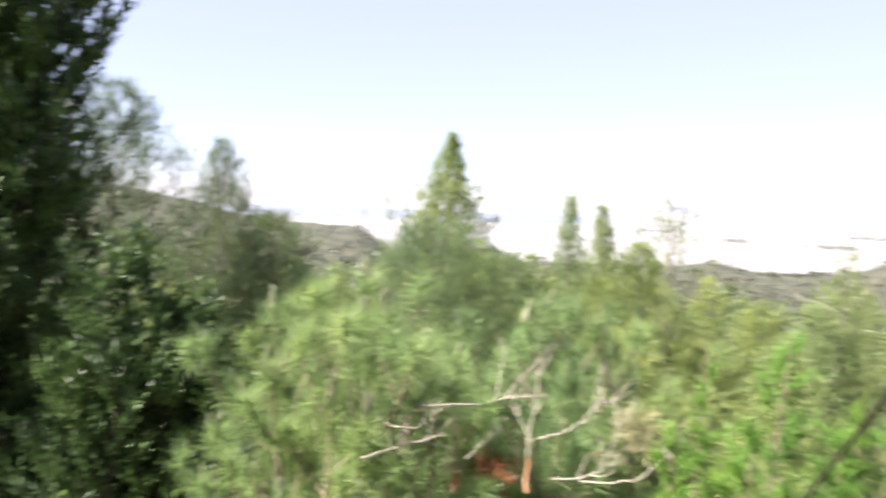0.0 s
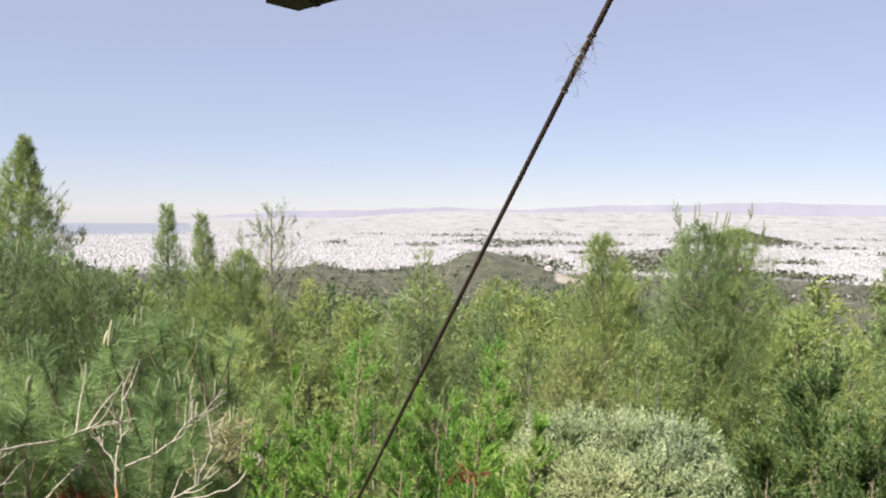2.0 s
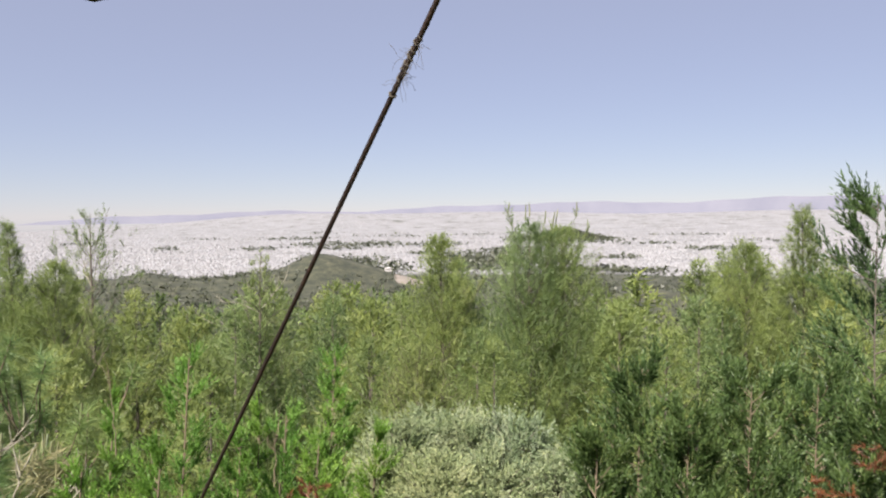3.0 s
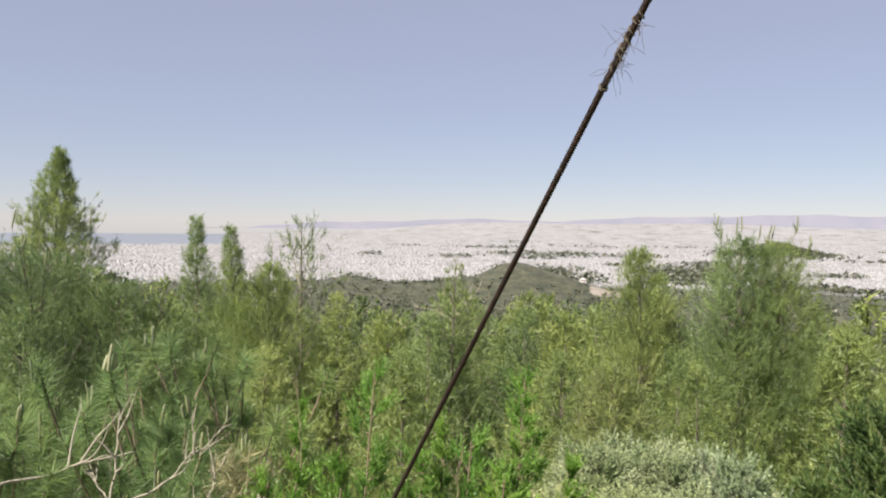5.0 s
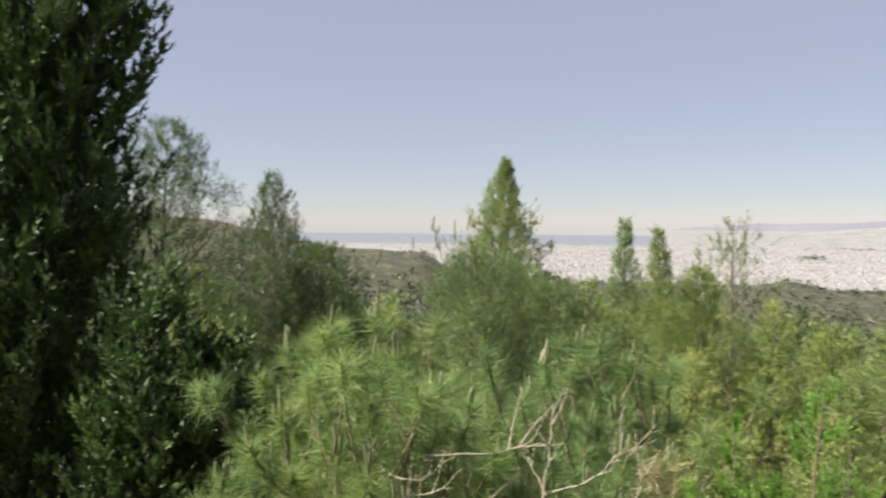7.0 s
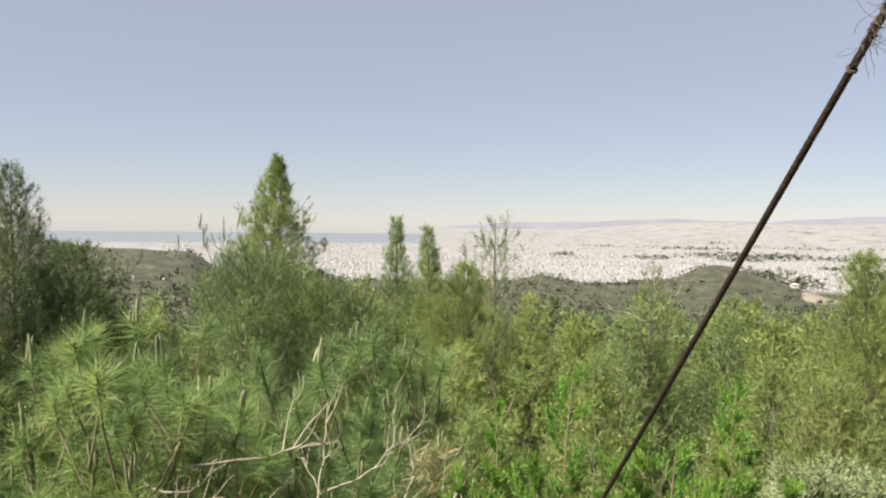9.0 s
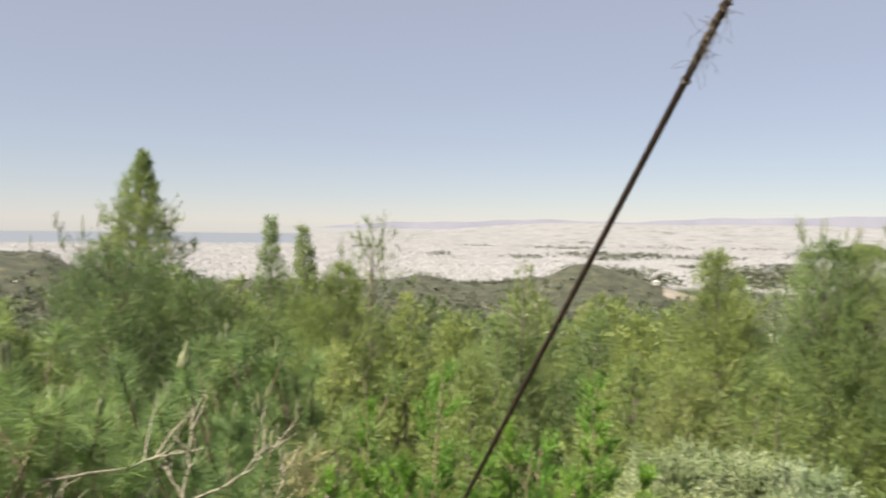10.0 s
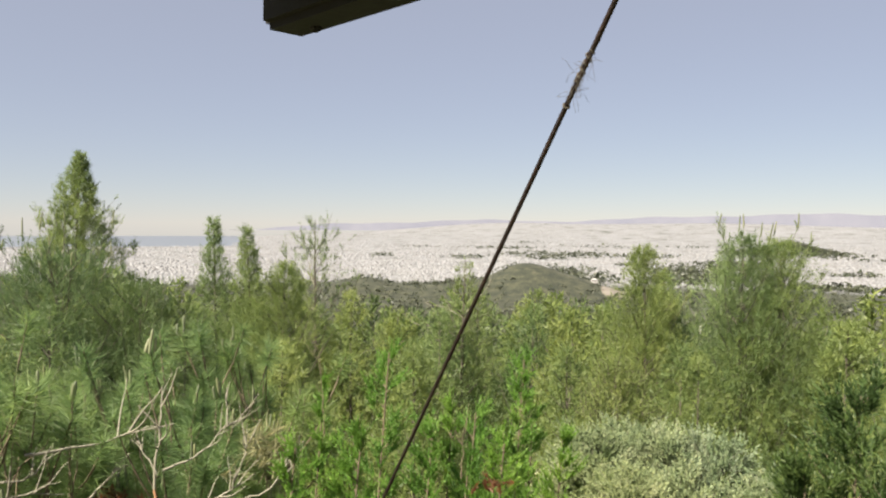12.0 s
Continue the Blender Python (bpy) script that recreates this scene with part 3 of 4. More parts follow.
for i, (h, rad, m) in enumerate(((5.0, 1.5, NEEDLE), (6.0, 1.5, NEEDLE), (5.4, 1.3, NEEDLE_YELLOW), (6.4, 1.8, NEEDLE), (4.6, 1.3, NEEDLE_YELLOW), (5.8, 1.7, NEEDLE_DARK))):
    kinds.append((h, pine_parts(50 + i, h, rad * 1.1, start=0.06, branches=44, twigs=4, count=12, width=0.0145, needle=0.115, power=0.8, full=1.15, mat=m, wood=False, up=0.4, fill=1750),
                  pine_parts(60 + i, h, rad * 1.1, start=0.15, branches=30, twigs=3, count=7, width=0.042, needle=0.19, power=0.8, full=1.15, mat=m, wood=False, up=0.4, fill=500)))
r = np.random.default_rng(3)
taken = []
for _ in range(2400):
    d, az = 1 / r.uniform(1 / 60, 1 / 9.5), r.uniform(-56, 56)
    x, y = d * math.sin(radians(az)), d * math.cos(radians(az))
    if min((math.hypot(x - a, y - b) for a, b in taken), default=9) < 1.15 + 0.02 * d:
        continue
    h, parts, plain = kinds[r.integers(len(kinds))]
    z = land_at(x, y) - 0.15
    limit = -6.2 + 0.7 * math.sin(az / 4.3) + r.normal(0, 0.7)
    limit = limit + 2.2 * smooth(30, 37, az) + 1.5 * smooth(-14, -26, az)
    if d < 13:
        limit -= 2.5
    size = (EYE + d * math.tan(radians(limit)) - z) / h
    if size < 0.45:
        continue
    size = min(size, 1.55 * r.uniform(0.8, 1.0))
    taken.append((x, y))
    stand("pine_tree", parts if d < 19 else plain, x, y, z, "young olive green pine among others on the slope", "pine tree", "pines on the slope", r.uniform(0, 360), size)
    if len(taken) > 190:
        break


def build_slope_woods():
    """The woods further down the slope, as one mass."""
    r = np.random.default_rng(15)
    n = 5000
    d = 1.0 / r.uniform(1 / 320.0, 1 / 45.0, n)
    a = np.radians(r.uniform(-58, 58, n))
    x, y = d * np.sin(a), d * np.cos(a)
    v, f = clumps(x, y, land(x, y) - 0.3, r.uniform(2.5, 6.0, n), r, 30, 1.4)
    tagged(new("slope_woods", np_mesh("slope_woods", v, f, FAR_LEAF)), "pine woods further down the slope", "woods", kind="stuff")


build_slope_woods()


def build_quarry():
    """A pale cutting and a white house on the shoulder of the near hill."""
    az, dd = np.radians(np.linspace(11.7, 14.4, 24)), np.linspace(838, 902, 16)
    aa, rr = np.meshgrid(az, dd, indexing="ij")
    x, y = rr * np.sin(aa), rr * np.cos(aa)
    edge = 1.2 - 2.2 * (np.abs(np.degrees(aa) - 13.0) / 1.35) ** 4 - 2.0 * (np.abs(rr - 870) / 32) ** 4 + 0.4 * wave(x, y, 4.0, 3)
    verts = np.stack([x, y, land(x, y) + edge], -1).reshape(-1, 3)
    i, j = np.meshgrid(np.arange(23), np.arange(15), indexing="ij")
    faces = np.stack([i * 16 + j, i * 16 + j + 1, (i + 1) * 16 + j + 1, (i + 1) * 16 + j], -1).reshape(-1, 4)
    m, nt, b = material("cut_earth", 0.95)
    nt.links.new(ramp(nt, noise_tex(nt, 0.1, 5.0, 0.6, world_position(nt)), [(0.3, (0.13, 0.115, 0.095)), (0.7, (0.19, 0.17, 0.145))]), b.inputs["Base Color"])
    tagged(new("quarry", np_mesh("quarry", verts, faces, m, True)), "pale beige cutting in the hillside", "quarry", kind="structure")
    x, y = 893 * math.sin(radians(11.35)), 893 * math.cos(radians(11.35))
    z = land_at(x, y)
    wm, wt, wb = material("whitewash", 0.8)
    wt.links.new(ramp(wt, noise_tex(wt, 0.6, 3.0, 0.5, world_position(wt)), [(0.3, (0.32, 0.31, 0.30)), (0.7, (0.40, 0.39, 0.38))]), wb.inputs["Base Color"])
    house = tagged(new("house"), "small white house on the hill shoulder", "house")
    house.location = (x, y, z - 0.5)
    bm = bmesh.new()
    bmesh.ops.create_cube(bm, size=1.0, matrix=Matrix.Translation((0, 0, 2.0)) @ Matrix.Diagonal((8, 6, 4, 1)))
    part("wall", bm, wm, house)
    bm = bmesh.new()
    bmesh.ops.create_cone(bm, cap_ends=True, segments=4, radius1=5.6, radius2=0.6, depth=1.6, matrix=Matrix.Translation((0, 0, 4.8)) @ pose(0, 0, 0, 0, 0, 45))
    part("roof", bm, wm, house)


build_quarry()


# ---- near plants ----
def near_pine_parts(seed, height, radius, branches=15, twigs=3, count=150, candles=0.2):
    """A young pine close by: long needles in rosettes at the ends of bare twigs, stout pale upright shoots."""
    r = np.random.default_rng(seed)
    t = np.linspace(0, 1, 12)
    trunk = np.stack([0.05 * np.sin(t * 4 + seed) * t, 0.05 * np.cos(t * 3 + seed) * t, t * height], -1)
    trunk[:, :2] -= trunk[0, :2]
    s = np.clip(0.4 + 0.58 * (np.arange(branches) + r.uniform(-0.5, 0.5, branches)) / branches, 0.4, 0.97)
    base, _ = at_line(np.repeat(trunk[None], branches, 0), s)
    az = np.arange(branches) * 2.399 + r.normal(0, 0.4, branches)
    length = radius * (0.3 + 0.7 * (1 - (s - 0.4) / 0.6) ** 0.6) * r.uniform(0.7, 1.1, branches)
    ahead = unit(np.stack([np.cos(az), np.sin(az), 0.1 + 0.4 * s + r.normal(0, 0.1, branches)], -1))
    lines = limb_lines(base, ahead, length, 7, r.uniform(0.4, 0.8, branches), 0.06, r)
    n = branches * twigs
    bi = np.repeat(np.arange(branches), twigs)
    p, dirs = at_line(lines[bi], r.uniform(0.35, 0.98, n))
    tdir = unit(dirs * 0.6 + unit(r.normal(0, 1, (n, 3)) * np.array([1, 1, 0.4])) * 0.95 + np.array([0, 0, 0.45]))
    tw = limb_lines(p, tdir, r.uniform(0.16, 0.42, n), 5, np.full(n, 0.8), 0.05, r)
    wood = joined([tubes(trunk[None], (0.03 * (1 - t) ** 0.7 + 0.008)[None], 8), tubes(lines, np.linspace(1, 0.4, 7)[None] * (0.007 + 0.006 * length)[:, None], 6),
                   tubes(tw, np.repeat(np.array([[0.0065, 0.006, 0.0055, 0.005, 0.0045]]), n, 0), 5)])
    tip = np.concatenate([tw[:, -1], lines[:, -1], trunk[-1:]])
    way = unit(np.concatenate([tw[:, -1] - tw[:, -2], lines[:, -1] - lines[:, -2], np.array([[0, 0, 0.1]])]) + np.array([0, 0, 0.05]))
    crown = joined([needles(tip, way, np.full(len(tip), 0.12), count, 0.155, 0.0036, 112, r), needles(tip, way, np.full(len(tip), 0.24), count // 3, 0.13, 0.0036, 95, r)])
    out = [("trunk", np_mesh("trunk", *wood, BARK_YOUNG, True), ""), ("crown", np_mesh("crown", *crown, NEEDLE_NEAR), "")]
    pick = r.uniform(0, 1, len(tip)) < candles * np.clip((tip[:, 2] / height - 0.6) * 3.0, 0, 1)
    pick[-1] = True
    for q in tip[pick]:
        k = r.integers(1, 5)
        foot = q + r.normal(0, 0.016, (k, 3)) * np.array([1, 1, 0.2])
        shoot = limb_lines(foot, unit(r.normal(0, 0.10, (k, 3)) + np.array([0, 0, 1.0])), r.uniform(0.06, 0.15, k), 9, np.zeros(k), 0.02, r)
        knobs = np.array([[0.009, 0.0115, 0.0095, 0.0118, 0.0098, 0.0115, 0.0095, 0.0105, 0.005]]) * r.uniform(0.55, 0.85, (k, 1))
        for i in range(k):
            out.append(("shoot", np_mesh("shoot", *tubes(shoot[i:i + 1], knobs[i:i + 1], 7), CANDLE, True), "pale upright spring shoot"))
    return out


def plant_at(name, az, el, d, make, label, category, group="", **kw):
    top = place(az, el, d)
    foot = land_at(top.x, top.y) - 0.1
    return stand(name, make(height=top.z - foot, **kw), top.x, top.y, foot, label, category, group)


near_pines = []
for i, (az, el, d, rad) in enumerate(((-34.8, -11.0, 4.9, 0.7), (-30.7, -12.4, 4.3, 0.6), (-26.0, -14.6, 5.0, 0.75), (-21.5, -15.0, 5.2, 0.75), (-16.3, -12.6, 5.3, 0.65), (-39.0, -12.5, 4.6, 0.65),
                                      (-12.5, -15.0, 5.0, 0.5), (-27.5, -16.0, 4.0, 0.45), (-19.0, -17.2, 4.2, 0.45), (-36.5, -15.5, 4.0, 0.5), (-23.5, -15.6, 4.8, 0.5))):
    near_pines.append(plant_at("young_pine", az, el, d, near_pine_parts, "young pine with long green needles and pale shoots", "pine tree", "young pines below the lookout", seed=70 + i, radius=rad))


def dead_branch(owner, start, end, d, radius, sag=0.1, forks=2, seed=0, mat=DEADWOOD, label="bleached bare dead branch"):
    """A bare branch between two bearings, as a part of the pine that carries it."""
    r = np.random.default_rng(seed)
    a, b = np.array(place(*start, d)), np.array(place(*end, d * 1.02))
    t = np.linspace(0, 1, 12)[:, None]
    ln = np.linalg.norm(b - a)
    line = a + (b - a) * t
    line[:, 2] -= (sag * ln * np.sin(t * np.pi))[:, 0]
    line += np.cumsum(r.normal(0, 0.018 * ln, (12, 3)), 0) * np.sin(t * np.pi)
    pieces = [tubes(line[None], (radius * 0.68 * (1 - 0.65 * t[:, 0]))[None], 6)]
    for i in range(forks + 2):
        p, w = at_line(line[None], np.array([r.uniform(0.35, 0.85)]))
        w = unit(w + unit(r.normal(0, 1, (1, 3))) * 0.9 + np.array([0, 0, 0.3]))
        f = limb_lines(p, w, np.array([ln * r.uniform(0.25, 0.5)]), 12, np.array([r.uniform(-0.2, 0.5)]), 0.12, r)
        pieces.append(tubes(f, (radius * r.uniform(0.3, 0.55) * (1 - 0.7 * t[:, 0]))[None], 6))
    v, f = joined(pieces)
    ob = child("dead_branch", np_mesh("dead_branch", v - np.array(owner.matrix_basis.translation), f, mat, True), owner, label)
    return ob


second, third, fourth = near_pines[1], near_pines[2], near_pines[3]
dead_branch(second, (-29.4, -15.4), (-19.8, -14.3), 3.76, 0.0112, 0.06, 2, 1)
dead_branch(second, (-30.6, -16.9), (-33.6, -13.9), 3.69, 0.0088, 0.25, 1, 2)
dead_branch(second, (-30.6, -16.9), (-27.8, -15.0), 3.69, 0.0072, 0.2, 1, 3)
dead_branch(third, (-21.2, -18.6), (-20.6, -11.8), 3.76, 0.0104, 0.0, 3, 4)
dead_branch(third, (-21.0, -17.6), (-22.4, -14.4), 3.76, 0.0072, 0.05, 1, 5)
dead_branch(third, (-20.6, -17.4), (-15.7, -14.2), 3.76, 0.0088, 0.08, 2, 6)
dead_branch(fourth, (-16.1, -14.7), (-15.9, -11.6), 3.83, 0.0064, 0.0, 1, 7)
dead_branch(fourth, (-16.3, -14.7), (-13.8, -12.6), 3.83, 0.0064, 0.15, 1, 8)
dead_branch(fourth, (-12.8, -18.6), (-12.4, -14.4), 3.76, 0.0072, 0.0, 1, 9, STRAW, "dry straw-coloured twig")
dead_branch(fourth, (-15.8, -19.0), (-13.7, -14.4), 3.76, 0.0088, 0.0, 2, 10)
dead_branch(third, (-25.8, -19.0), (-22.8, -16.0), 3.76, 0.0088, 0.05, 2, 11)
dead_branch(third, (-19.5, -20.0), (-14.2, -18.2), 3.69, 0.0096, 0.1, 3, 12)
dead_branch(fourth, (-17.5, -20.0), (-10.5, -16.6), 3.61, 0.0088, 0.15, 2, 13)
dead_branch(second, (-33.5, -19.0), (-27.0, -18.2), 3.61, 0.0088, -0.05, 2, 14)
dead_branch(third, (-21.2, -21.0), (-21.2, -17.6), 3.72, 0.0184, 0.0, -2, 15, SPLIT, "broken stub of split orange wood")
dead_branch(second, (-30.4, -20.0), (-30.9, -13.2), 3.83, 0.0112, 0.0, 1, 16, BARK_YOUNG, "upright brown stem")
dead_branch(third, (-26.3, -20.0), (-26.1, -15.8), 3.80, 0.0096, 0.0, 0, 17, BARK_YOUNG, "upright brown stem")


def dead_tuft(owner, az, el, d, size, seed, mat=RUST, label="clump of dead rust-brown needles", length=0.09, n=26):
    r = np.random.default_rng(seed)
    c = np.array(place(az, el, d)) - np.array(owner.matrix_basis.translation)
    tip = c + r.normal(0, size, (n, 3)) * np.array([1, 1, 0.6])
    v, f = needles(tip, unit(r.normal(0, 1, (n, 3)) + np.array([0, 0, 0.4])), np.full(n, min(0.12, length * 1.5)), 34, length, 0.005, 50, r)
    child("dead_foliage", np_mesh("dead_foliage", v, f, mat), owner, label)


dead_tuft(third, -23.7, -19.5, 3.9, 0.055, 1)
dead_tuft(fourth, -12.6, -16.8, 4.0, 0.08, 2, STRAW, "clump of dry straw-coloured needles", 0.11)


def spray_parts(seed, height, radius, branches=60, twigs=9, count=26, leaf=0.0155, width=0.0048, mat=THUJA, start=0.25, power=0.6, rise=0.5, stems=3, wood=BARK_YOUNG, tufts=2, stem=0.12):
    """A conifer with feathery sprays of scale leaves: several upright stems in one bush."""
    r = np.random.default_rng(seed)
    woods, tips, ways, lens = [], [], [], []
    for q in range(stems):
        h = height * (1.0 if q == 0 else r.uniform(0.72, 0.93))
        a0 = r.uniform(0, 6.28)
        off = 0 if q == 0 else radius * r.uniform(0.35, 0.75)
        t = np.linspace(0, 1, 10)
        trunk = np.stack([off * np.cos(a0) * t + 0.035 * np.sin(t * 7 + q), off * np.sin(a0) * t + 0.035 * np.cos(t * 6), t * h], -1)
        trunk[:, :2] -= trunk[0, :2]
        n = branches // (1 if q == 0 else 2)
        s = np.clip(start + (1 - start) * (np.arange(n) + r.uniform(-0.5, 0.5, n)) / n, start, 0.99)
        base, _ = at_line(np.repeat(trunk[None], n, 0), s)
        az = r.uniform(0, 6.28, n)
        length = radius * (0.12 + 0.88 * (1 - (s - start) / (1 - start)) ** power) * r.uniform(0.6, 1.15, n)
        ahead = unit(np.stack([np.cos(az), np.sin(az), r.uniform(0.35, 0.9, n)], -1))
        lines = limb_lines(base, ahead, length, 5, np.full(n, rise), 0.05, r)
        woods += [tubes(trunk[None], (0.011 * (1 - t) + 0.003)[None], 6), tubes(lines, np.linspace(1, 0.3, 5)[None] * (0.003 + 0.005 * length)[:, None], 4)]
        m = n * twigs
        bi = np.repeat(np.arange(n), twigs)
        tt = r.uniform(0.15, 1.0, m)
        p, dirs = at_line(lines[bi], tt)
        for _ in range(tufts):
            w = unit(dirs + unit(r.normal(0, 1, (m, 3))) * 0.7 + np.array([0, 0, 0.45]))
            l = stem * r.uniform(0.6, 1.5, m) * (0.5 + 0.5 * np.minimum(1, length[bi] / 0.25))
            tips.append(p + w * l[:, None]), ways.append(w), lens.append(l)
        top = trunk[-1] + np.array([[0, 0, 0.1], [0.015, 0, 0.02], [-0.01, 0.015, -0.05]])
        tips.append(top), ways.append(np.repeat(np.array([[0, 0, 1.0]]), 3, 0)), lens.append(np.full(3, 0.14))
    tips, ways, lens = np.concatenate(tips), np.concatenate(ways), np.concatenate(lens)
    crown = needles(tips, ways, lens, count, leaf, width, 44, r)
    return [("stem", np_mesh("stem", *joined(woods), wood, True), ""), ("foliage", np_mesh("foliage", *crown, mat), "")]


thujas = []
for i, (az, el, d, rad, st) in enumerate(((-4.4, -9.7, 3.5, 0.24, 3), (-9.3, -12.0, 3.6, 0.20, 2), (6.0, -10.2, 3.7, 0.18, 2), (2.3, -14.2, 3.5, 0.26, 3),
                                          (-1.0, -15.4, 3.3, 0.28, 3), (9.0, -15.5, 3.6, 0.24, 3), (-6.5, -15.6, 3.2, 0.30, 4), (4.5, -16.4, 3.2, 0.30, 4), (0.6, -13.6, 3.9, 0.2, 2), (-11.5, -16.5, 3.4, 0.26, 3))):
    thujas.append(plant_at("thuja_bush", az, el, d, spray_parts, "bright green bush with feathery scale-leaf sprays", "conifer bush", "green bushes below the lookout", seed=90 + i, radius=rad, stems=st))
dead_branch(thujas[1], (-9.0, -15.8), (-9.4, -10.0), 3.45, 0.004, 0.0, 1, 21, BARK_YOUNG, "dry reddish twig tip")
dead_branch(thujas[3], (1.6, -19.0), (2.0, -14.6), 3.1, 0.004, 0.0, 1, 22, BARK_YOUNG, "dry reddish twig")
dead_tuft(thujas[7], 3.6, -19.2, 3.05, 0.022, 3, RUST, "clump of dead rust-brown sprays", 0.03, 9)

junipers = []
for i, (az, el, d, rad, st) in enumerate(((29.2, -11.2, 5.0, 0.45, 3), (36.7, -12.0, 5.0, 0.55, 4), (32.5, -14.5, 4.8, 0.5, 4), (41.0, -11.5, 5.4, 0.6, 4), (26.0, -16.5, 4.9, 0.4, 3),
                                          (45.5, -13.0, 4.8, 0.6, 4), (51.0, -11.0, 5.2, 0.6, 4))):
    junipers.append(plant_at("juniper_bush", az, el, d, spray_parts, "dark green juniper bush with loose sprays", "conifer bush", "junipers below the lookout", seed=110 + i, radius=rad, stems=st,
                             branches=70, twigs=9, count=16, leaf=0.042, width=0.011, mat=JUNIPER, power=0.45, stem=0.18))
dead_tuft(junipers[3], 41.4, -18.2, 4.5, 0.05, 4, RUST, "clump of dead rust-brown sprays", 0.04, 16)
dead_tuft(junipers[5], 44.6, -15.6, 4.5, 0.06, 5, RUST, "clump of dead rust-brown sprays", 0.04, 16)
plant_at("juniper_tree", 44.6, 0.9, 7.0, spray_parts, "blue-green juniper tree with a pale trunk and open top", "conifer", seed=130, radius=1.15, stems=1, branches=46, twigs=11, count=24, rise=0.12,
         leaf=0.05, width=0.011, mat=JUNIPER, start=0.3, power=0.7, wood=BARK, stem=0.22)
# bushes added to darken the shaded lower left; their leaf colour holds that shade
for az, el, d, rad, sd in ((-45.5, -9.5, 7.2, 0.75, 1), (-50.0, -5.5, 7.4, 0.85, 2), (-41.5, -13.5, 6.8, 0.6, 3)):
    plant_at("cypress_bush", az, el, d, spray_parts, "dense cypress bush added to fill a shaded area, coloured very dark", "conifer bush", "dark bushes under the cypress", seed=140 + sd, radius=rad, stems=4,
             branches=80, twigs=10, count=12, leaf=0.07, width=0.03, mat=CYPRESS, start=0.1, power=0.35, wood=BARK, stem=0.2)
plant_at("cypress_tree", -58.0, 33.0, 9.0, spray_parts, "tall dark green column-shaped cypress, shade put into its colour", "cypress", seed=131, radius=1.4, stems=3, branches=330, twigs=12, count=12,
         leaf=0.10, width=0.034, mat=CYPRESS, start=0.03, power=0.22, wood=BARK, stem=0.26)


def silver_parts(height, radius, seed=0):
    """A lumpy rounded bush: twigs fanning out from its heart, each with short feathery sprays of small pale leaves."""
    r = np.random.default_rng(seed)
    n = 130
    way = unit(r.normal(0, 1, (n, 3)) + np.array([0, 0, 0.55]))
    way[:, 2] = np.abs(way[:, 2]) * 0.95 - 0.05
    lump = 1 + 0.3 * np.sin(way[:, 0] * 5 + seed) * np.cos(way[:, 1] * 6 + seed * 2) + r.normal(0, 0.16, n)
    heart = np.array([0, 0, height - radius * 0.95])
    tip = heart + way * (radius * lump)[:, None]
    low = heart + way * radius * 0.1 - np.array([0, 0, 0.25 * radius])
    t = np.linspace(0, 1, 6)[None, :, None]
    lines = low[:, None] + (tip - low)[:, None] * t
    lines[:, :, 2] += 0.10 * radius * np.sin(t[:, :, 0] * np.pi)
    stem = np.array([[0, 0, 0], heart * 0.4 + [0.03, 0, 0], heart * 0.75 + [0, 0.03, 0], heart])[None]
    woods = joined([tubes(stem, np.array([[0.03, 0.026, 0.02, 0.012]]), 7), tubes(lines, np.repeat(np.linspace(0.006, 0.0015, 6)[None], n, 0), 4)])
    bi = np.repeat(np.arange(n), 11)
    p, w = at_line(lines[bi], 0.35 + 0.65 * r.uniform(0, 1, len(bi)) ** 0.7)
    w = unit(w + unit(r.normal(0, 1, w.shape)) * 0.75 + np.array([0, 0, 0.35]))
    l = r.uniform(0.06, 0.16, len(bi))
    v, f = needles(p + w * l[:, None], w, l, 20, 0.022, 0.0080, 58, r)
    return [("stem", np_mesh("stem", *woods, STEM, True), ""), ("foliage", np_mesh("foliage", v, f, SILVER), "")]


for az, el, d, rad, sd in ((11.6, -15.6, 5.6, 0.26, 1), (14.2, -15.0, 5.8, 0.30, 2), (17.0, -15.3, 5.7, 0.26, 8), (20.0, -15.4, 5.6, 0.32, 3), (23.0, -18.4, 5.3, 0.30, 4), (18.2, -17.9, 5.2, 0.30, 5), (10.4, -18.0, 5.3, 0.26, 6), (14.6, -18.2, 5.0, 0.30, 7)):
    plant_at("silver_bush", az, el, d, silver_parts, "rounded bush with small silvery grey-green leaves", "bush", "silver bushes", radius=rad, seed=sd)


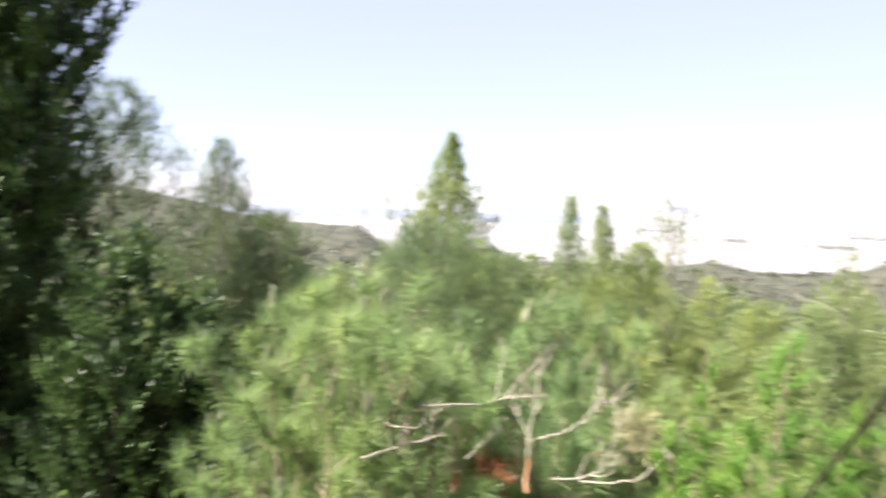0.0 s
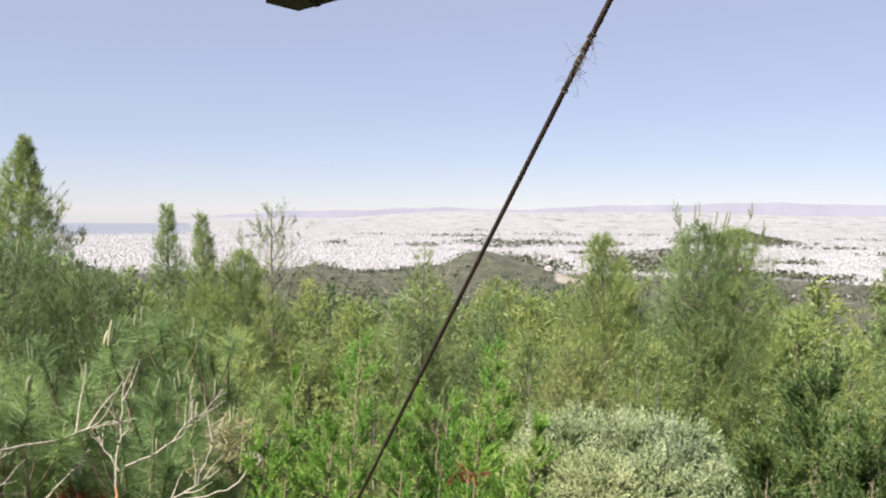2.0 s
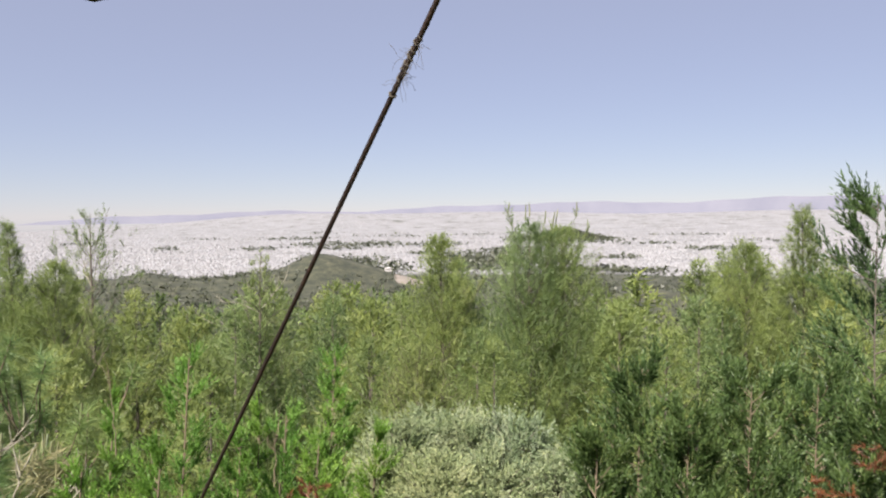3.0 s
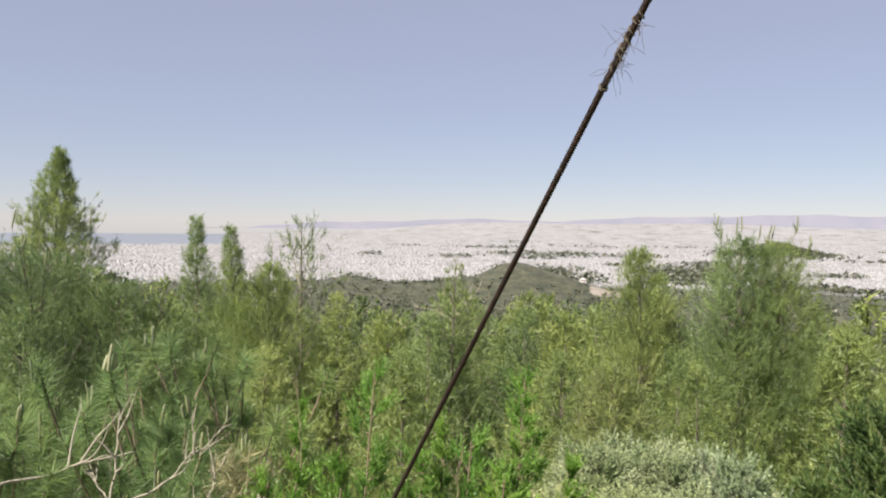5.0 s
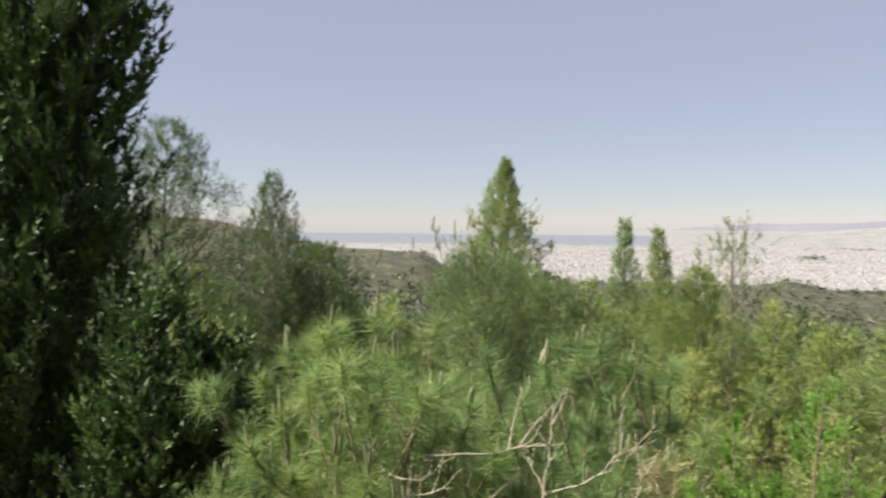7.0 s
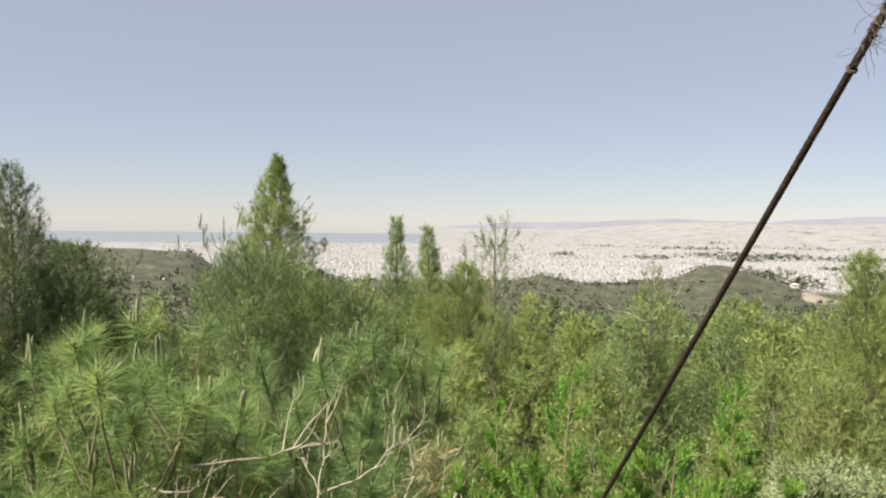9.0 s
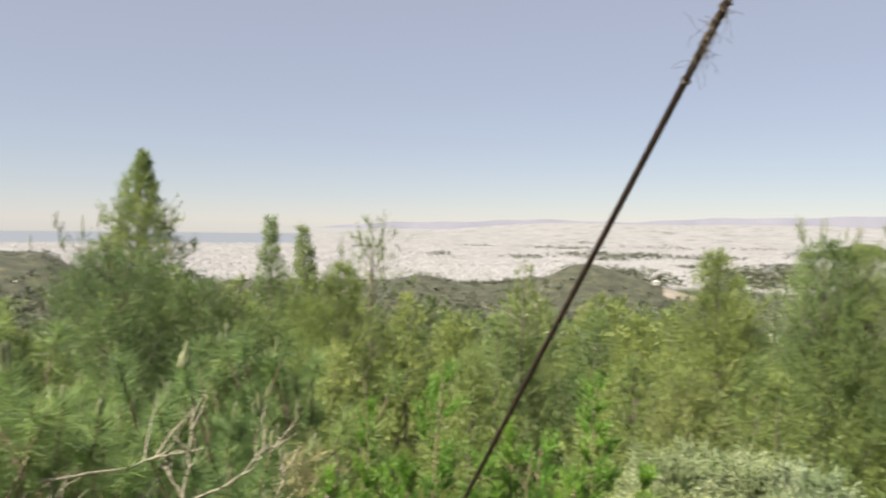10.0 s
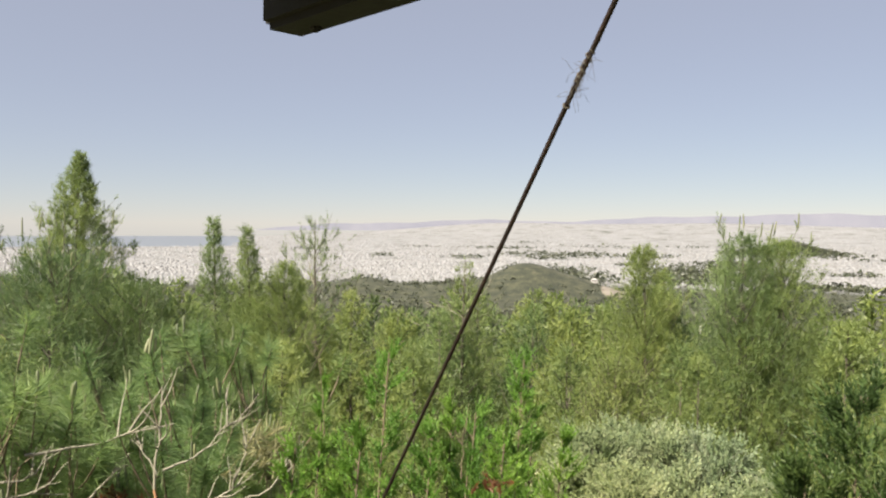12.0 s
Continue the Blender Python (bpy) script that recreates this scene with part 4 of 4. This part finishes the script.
# ---- the guy wire with its twine, and the shelter whose beam end shows ----
def build_cable():
    m, nt, b = material("weathered_steel_wire", 0.55, 0.6)
    n = noise_tex(nt, 60.0, 4.0, 0.6, world_position(nt))
    nt.links.new(ramp(nt, n, [(0.35, (0.025, 0.018, 0.017)), (0.6, (0.045, 0.03, 0.026)), (0.85, (0.09, 0.05, 0.036))]), b.inputs["Base Color"])
    knot, low = np.array([0.31, 1.53, 0.36 + EYE]), np.array([-0.16, 2.50, -0.86 + EYE])
    way = unit((knot - low)[None])[0]
    a, z = low - way * 1.9, knot + way * 3.4
    ln = np.linalg.norm(z - a)
    holder = tagged(new("guy_wire"), "dark twisted steel guy wire slanting across the view", "wire")
    u, w = across(way[None])
    t = np.linspace(0, 1, 700)
    for k in range(6):
        turn = t * ln / 0.09 * 2 * np.pi + k * np.pi / 3
        line = a + (z - a) * t[:, None] + (u * np.cos(turn)[:, None] + w * np.sin(turn)[:, None]) * 0.0022
        child("strand", np_mesh("strand", *tubes(line[None], np.full((1, 700), 0.0040), 6), m, True), holder)
    core = a + (z - a) * np.linspace(0, 1, 40)[:, None]
    child("core", np_mesh("core", *tubes(core[None], np.full((1, 40), 0.0036), 8), m, True), holder)
    # twine
    tm, tn, tb = material("jute_twine", 0.95)
    tn.links.new(ramp(tn, noise_tex(tn, 220.0, 3.0, 0.6, world_position(tn)), [(0.3, (0.03, 0.026, 0.02)), (0.7, (0.10, 0.086, 0.064))]), tb.inputs["Base Color"])
    r = np.random.default_rng(40)
    twine = tagged(new("twine"), "frayed jute twine wound round the guy wire", "twine")
    t = np.linspace(0, 1, 240)
    for i, (s0, s1, turns) in enumerate(((0.005, -0.075, 5), (0.0, -0.06, 4), (-0.02, -0.105, 3))):
        turn = t * turns * 2 * np.pi + i
        rad = 0.0068 + 0.0010 * np.sin(t * 9 + i) + r.normal(0, 0.0004, 240)
        line = knot + way * (s0 + (s1 - s0) * t)[:, None] + (u * np.cos(turn)[:, None] + w * np.sin(turn)[:, None]) * rad[:, None]
        child("winding", np_mesh("winding", *tubes(line[None], np.full((1, 240), 0.0013), 5), tm, True), twine)
    line = knot + way * (-0.137 + 0.006 * t)[:, None] + (u * np.cos(t * 13)[:, None] + w * np.sin(t * 13)[:, None]) * 0.0078
    child("winding", np_mesh("winding", *tubes(line[None], np.full((1, 240), 0.0012), 5), tm, True), twine)
    n = 46
    start = knot + way * r.uniform(-0.11, 0.0, (n, 1)) + unit(r.normal(0, 1, (n, 3))) * 0.008
    ahead = unit(r.normal(0, 1, (n, 3)) + np.array([-0.2, 0, -0.9]))
    fibres = limb_lines(start, ahead, r.uniform(0.015, 0.05, n), 6, r.uniform(-0.8, 0.4, n), 0.15, r)
    child("fray", np_mesh("fray", *tubes(fibres, np.full((n, 6), 0.0004), 3), tm, True), twine, "loose frayed fibres")
    # the pole that holds the upper end, behind the camera
    pole = tagged(new("wooden_pole"), "round wooden pole that anchors the guy wire", "pole")
    pt = np.linspace(0, 1, 8)
    line = np.stack([0 * pt + z[0], 0 * pt + z[1] - 0.11, -0.3 + pt * (z[2] + 0.6)], -1)
    child("shaft", np_mesh("shaft", *tubes(line[None], (0.11 - 0.02 * pt)[None], 14), BARK, True), pole)


build_cable()


def timber(name, length, wide, high, mat, parent, m, bevel=0.008, label=""):
    bm = bmesh.new()
    bmesh.ops.create_cube(bm, size=1.0, matrix=Matrix.Diagonal((length, wide, high, 1)))
    bmesh.ops.bevel(bm, geom=bm.edges[:], offset=bevel, segments=2, affect="EDGES")
    bmesh.ops.transform(bm, matrix=m, verts=bm.verts[:])
    return part(name, bm, mat, parent, label)


def build_shelter():
    m, nt, b = material("dark_timber", 0.85)
    n = noise_tex(nt, 14.0, 6.0, 0.7, world_position(nt))
    nt.links.new(ramp(nt, n, [(0.3, (0.005, 0.005, 0.0045)), (0.7, (0.014, 0.0125, 0.0115))]), b.inputs["Base Color"])
    relief(nt, b, n, 0.5, 0.006)
    shelter = tagged(new("timber_shelter"), "dark timber lookout shelter with a heavy roof beam", "shelter")
    corner = Vector((-0.235, 1.25, 0.314 + EYE))           # lower near corner of the beam's end
    along, side = Vector((0.70, -0.714, 0)).normalized(), Vector((-0.714, -0.70, 0)).normalized()
    turn = Matrix(((along.x, side.x, 0), (along.y, side.y, 0), (0, 0, 1))).to_4x4()

    def at(u, v, w):
        return Matrix.Translation(corner + along * u + side * v + Vector((0, 0, w))) @ turn

    timber("beam", 3.0, 0.085, 0.10, m, shelter, at(1.5, 0.0425, 0.05), 0.012)
    timber("beam", 3.0, 0.085, 0.10, m, shelter, at(1.6, 1.9, 0.05), 0.012)
    for k in range(12):
        timber("roof_board", 0.235, 2.15, 0.024, m, shelter, at(0.135 + 0.245 * k, 0.98, 0.114), 0.004)
    for u, v in ((1.9, 0.0425), (3.0, 0.0425), (1.9, 1.9), (3.0, 1.9)):
        foot = corner + along * u + side * v
        timber("post", 0.09, 0.085, corner.z + 0.2, m, shelter, Matrix.Translation((foot.x, foot.y, (corner.z - 0.2) / 2)) @ turn, 0.008)
    timber("bolt_block", 0.02, 0.016, 0.016, m, shelter, at(0.08, 0.03, 0.0), 0.005)


build_shelter()


def build_marker():
    """A slim white post among the tree tops."""
    top = place(18.9, -7.15, 30.0)
    foot = land_at(top.x, top.y)
    m, nt, b = material("white_post_paint", 0.6)
    nt.links.new(ramp(nt, noise_tex(nt, 6.0, 4.0, 0.6, world_position(nt)), [(0.3, (0.55, 0.54, 0.5)), (0.7, (0.7, 0.69, 0.66))]), b.inputs["Base Color"])
    post = tagged(new("marker_post"), "slim white post rising among the pines", "post")
    t = np.linspace(0, 1, 4)
    line = np.stack([0 * t + top.x, 0 * t + top.y, foot + (top.z - foot) * t], -1)
    child("shaft", np_mesh("shaft", *tubes(line[None], np.full((1, 4), 0.009), 10), m, True), post)
    cap = np.stack([0 * t + top.x, 0 * t + top.y, top.z - 0.3 + 0.3 * t], -1)
    child("cap", np_mesh("cap", *tubes(cap[None], np.array([[0.025, 0.035, 0.035, 0.01]]), 10), m, True), post)


build_marker()
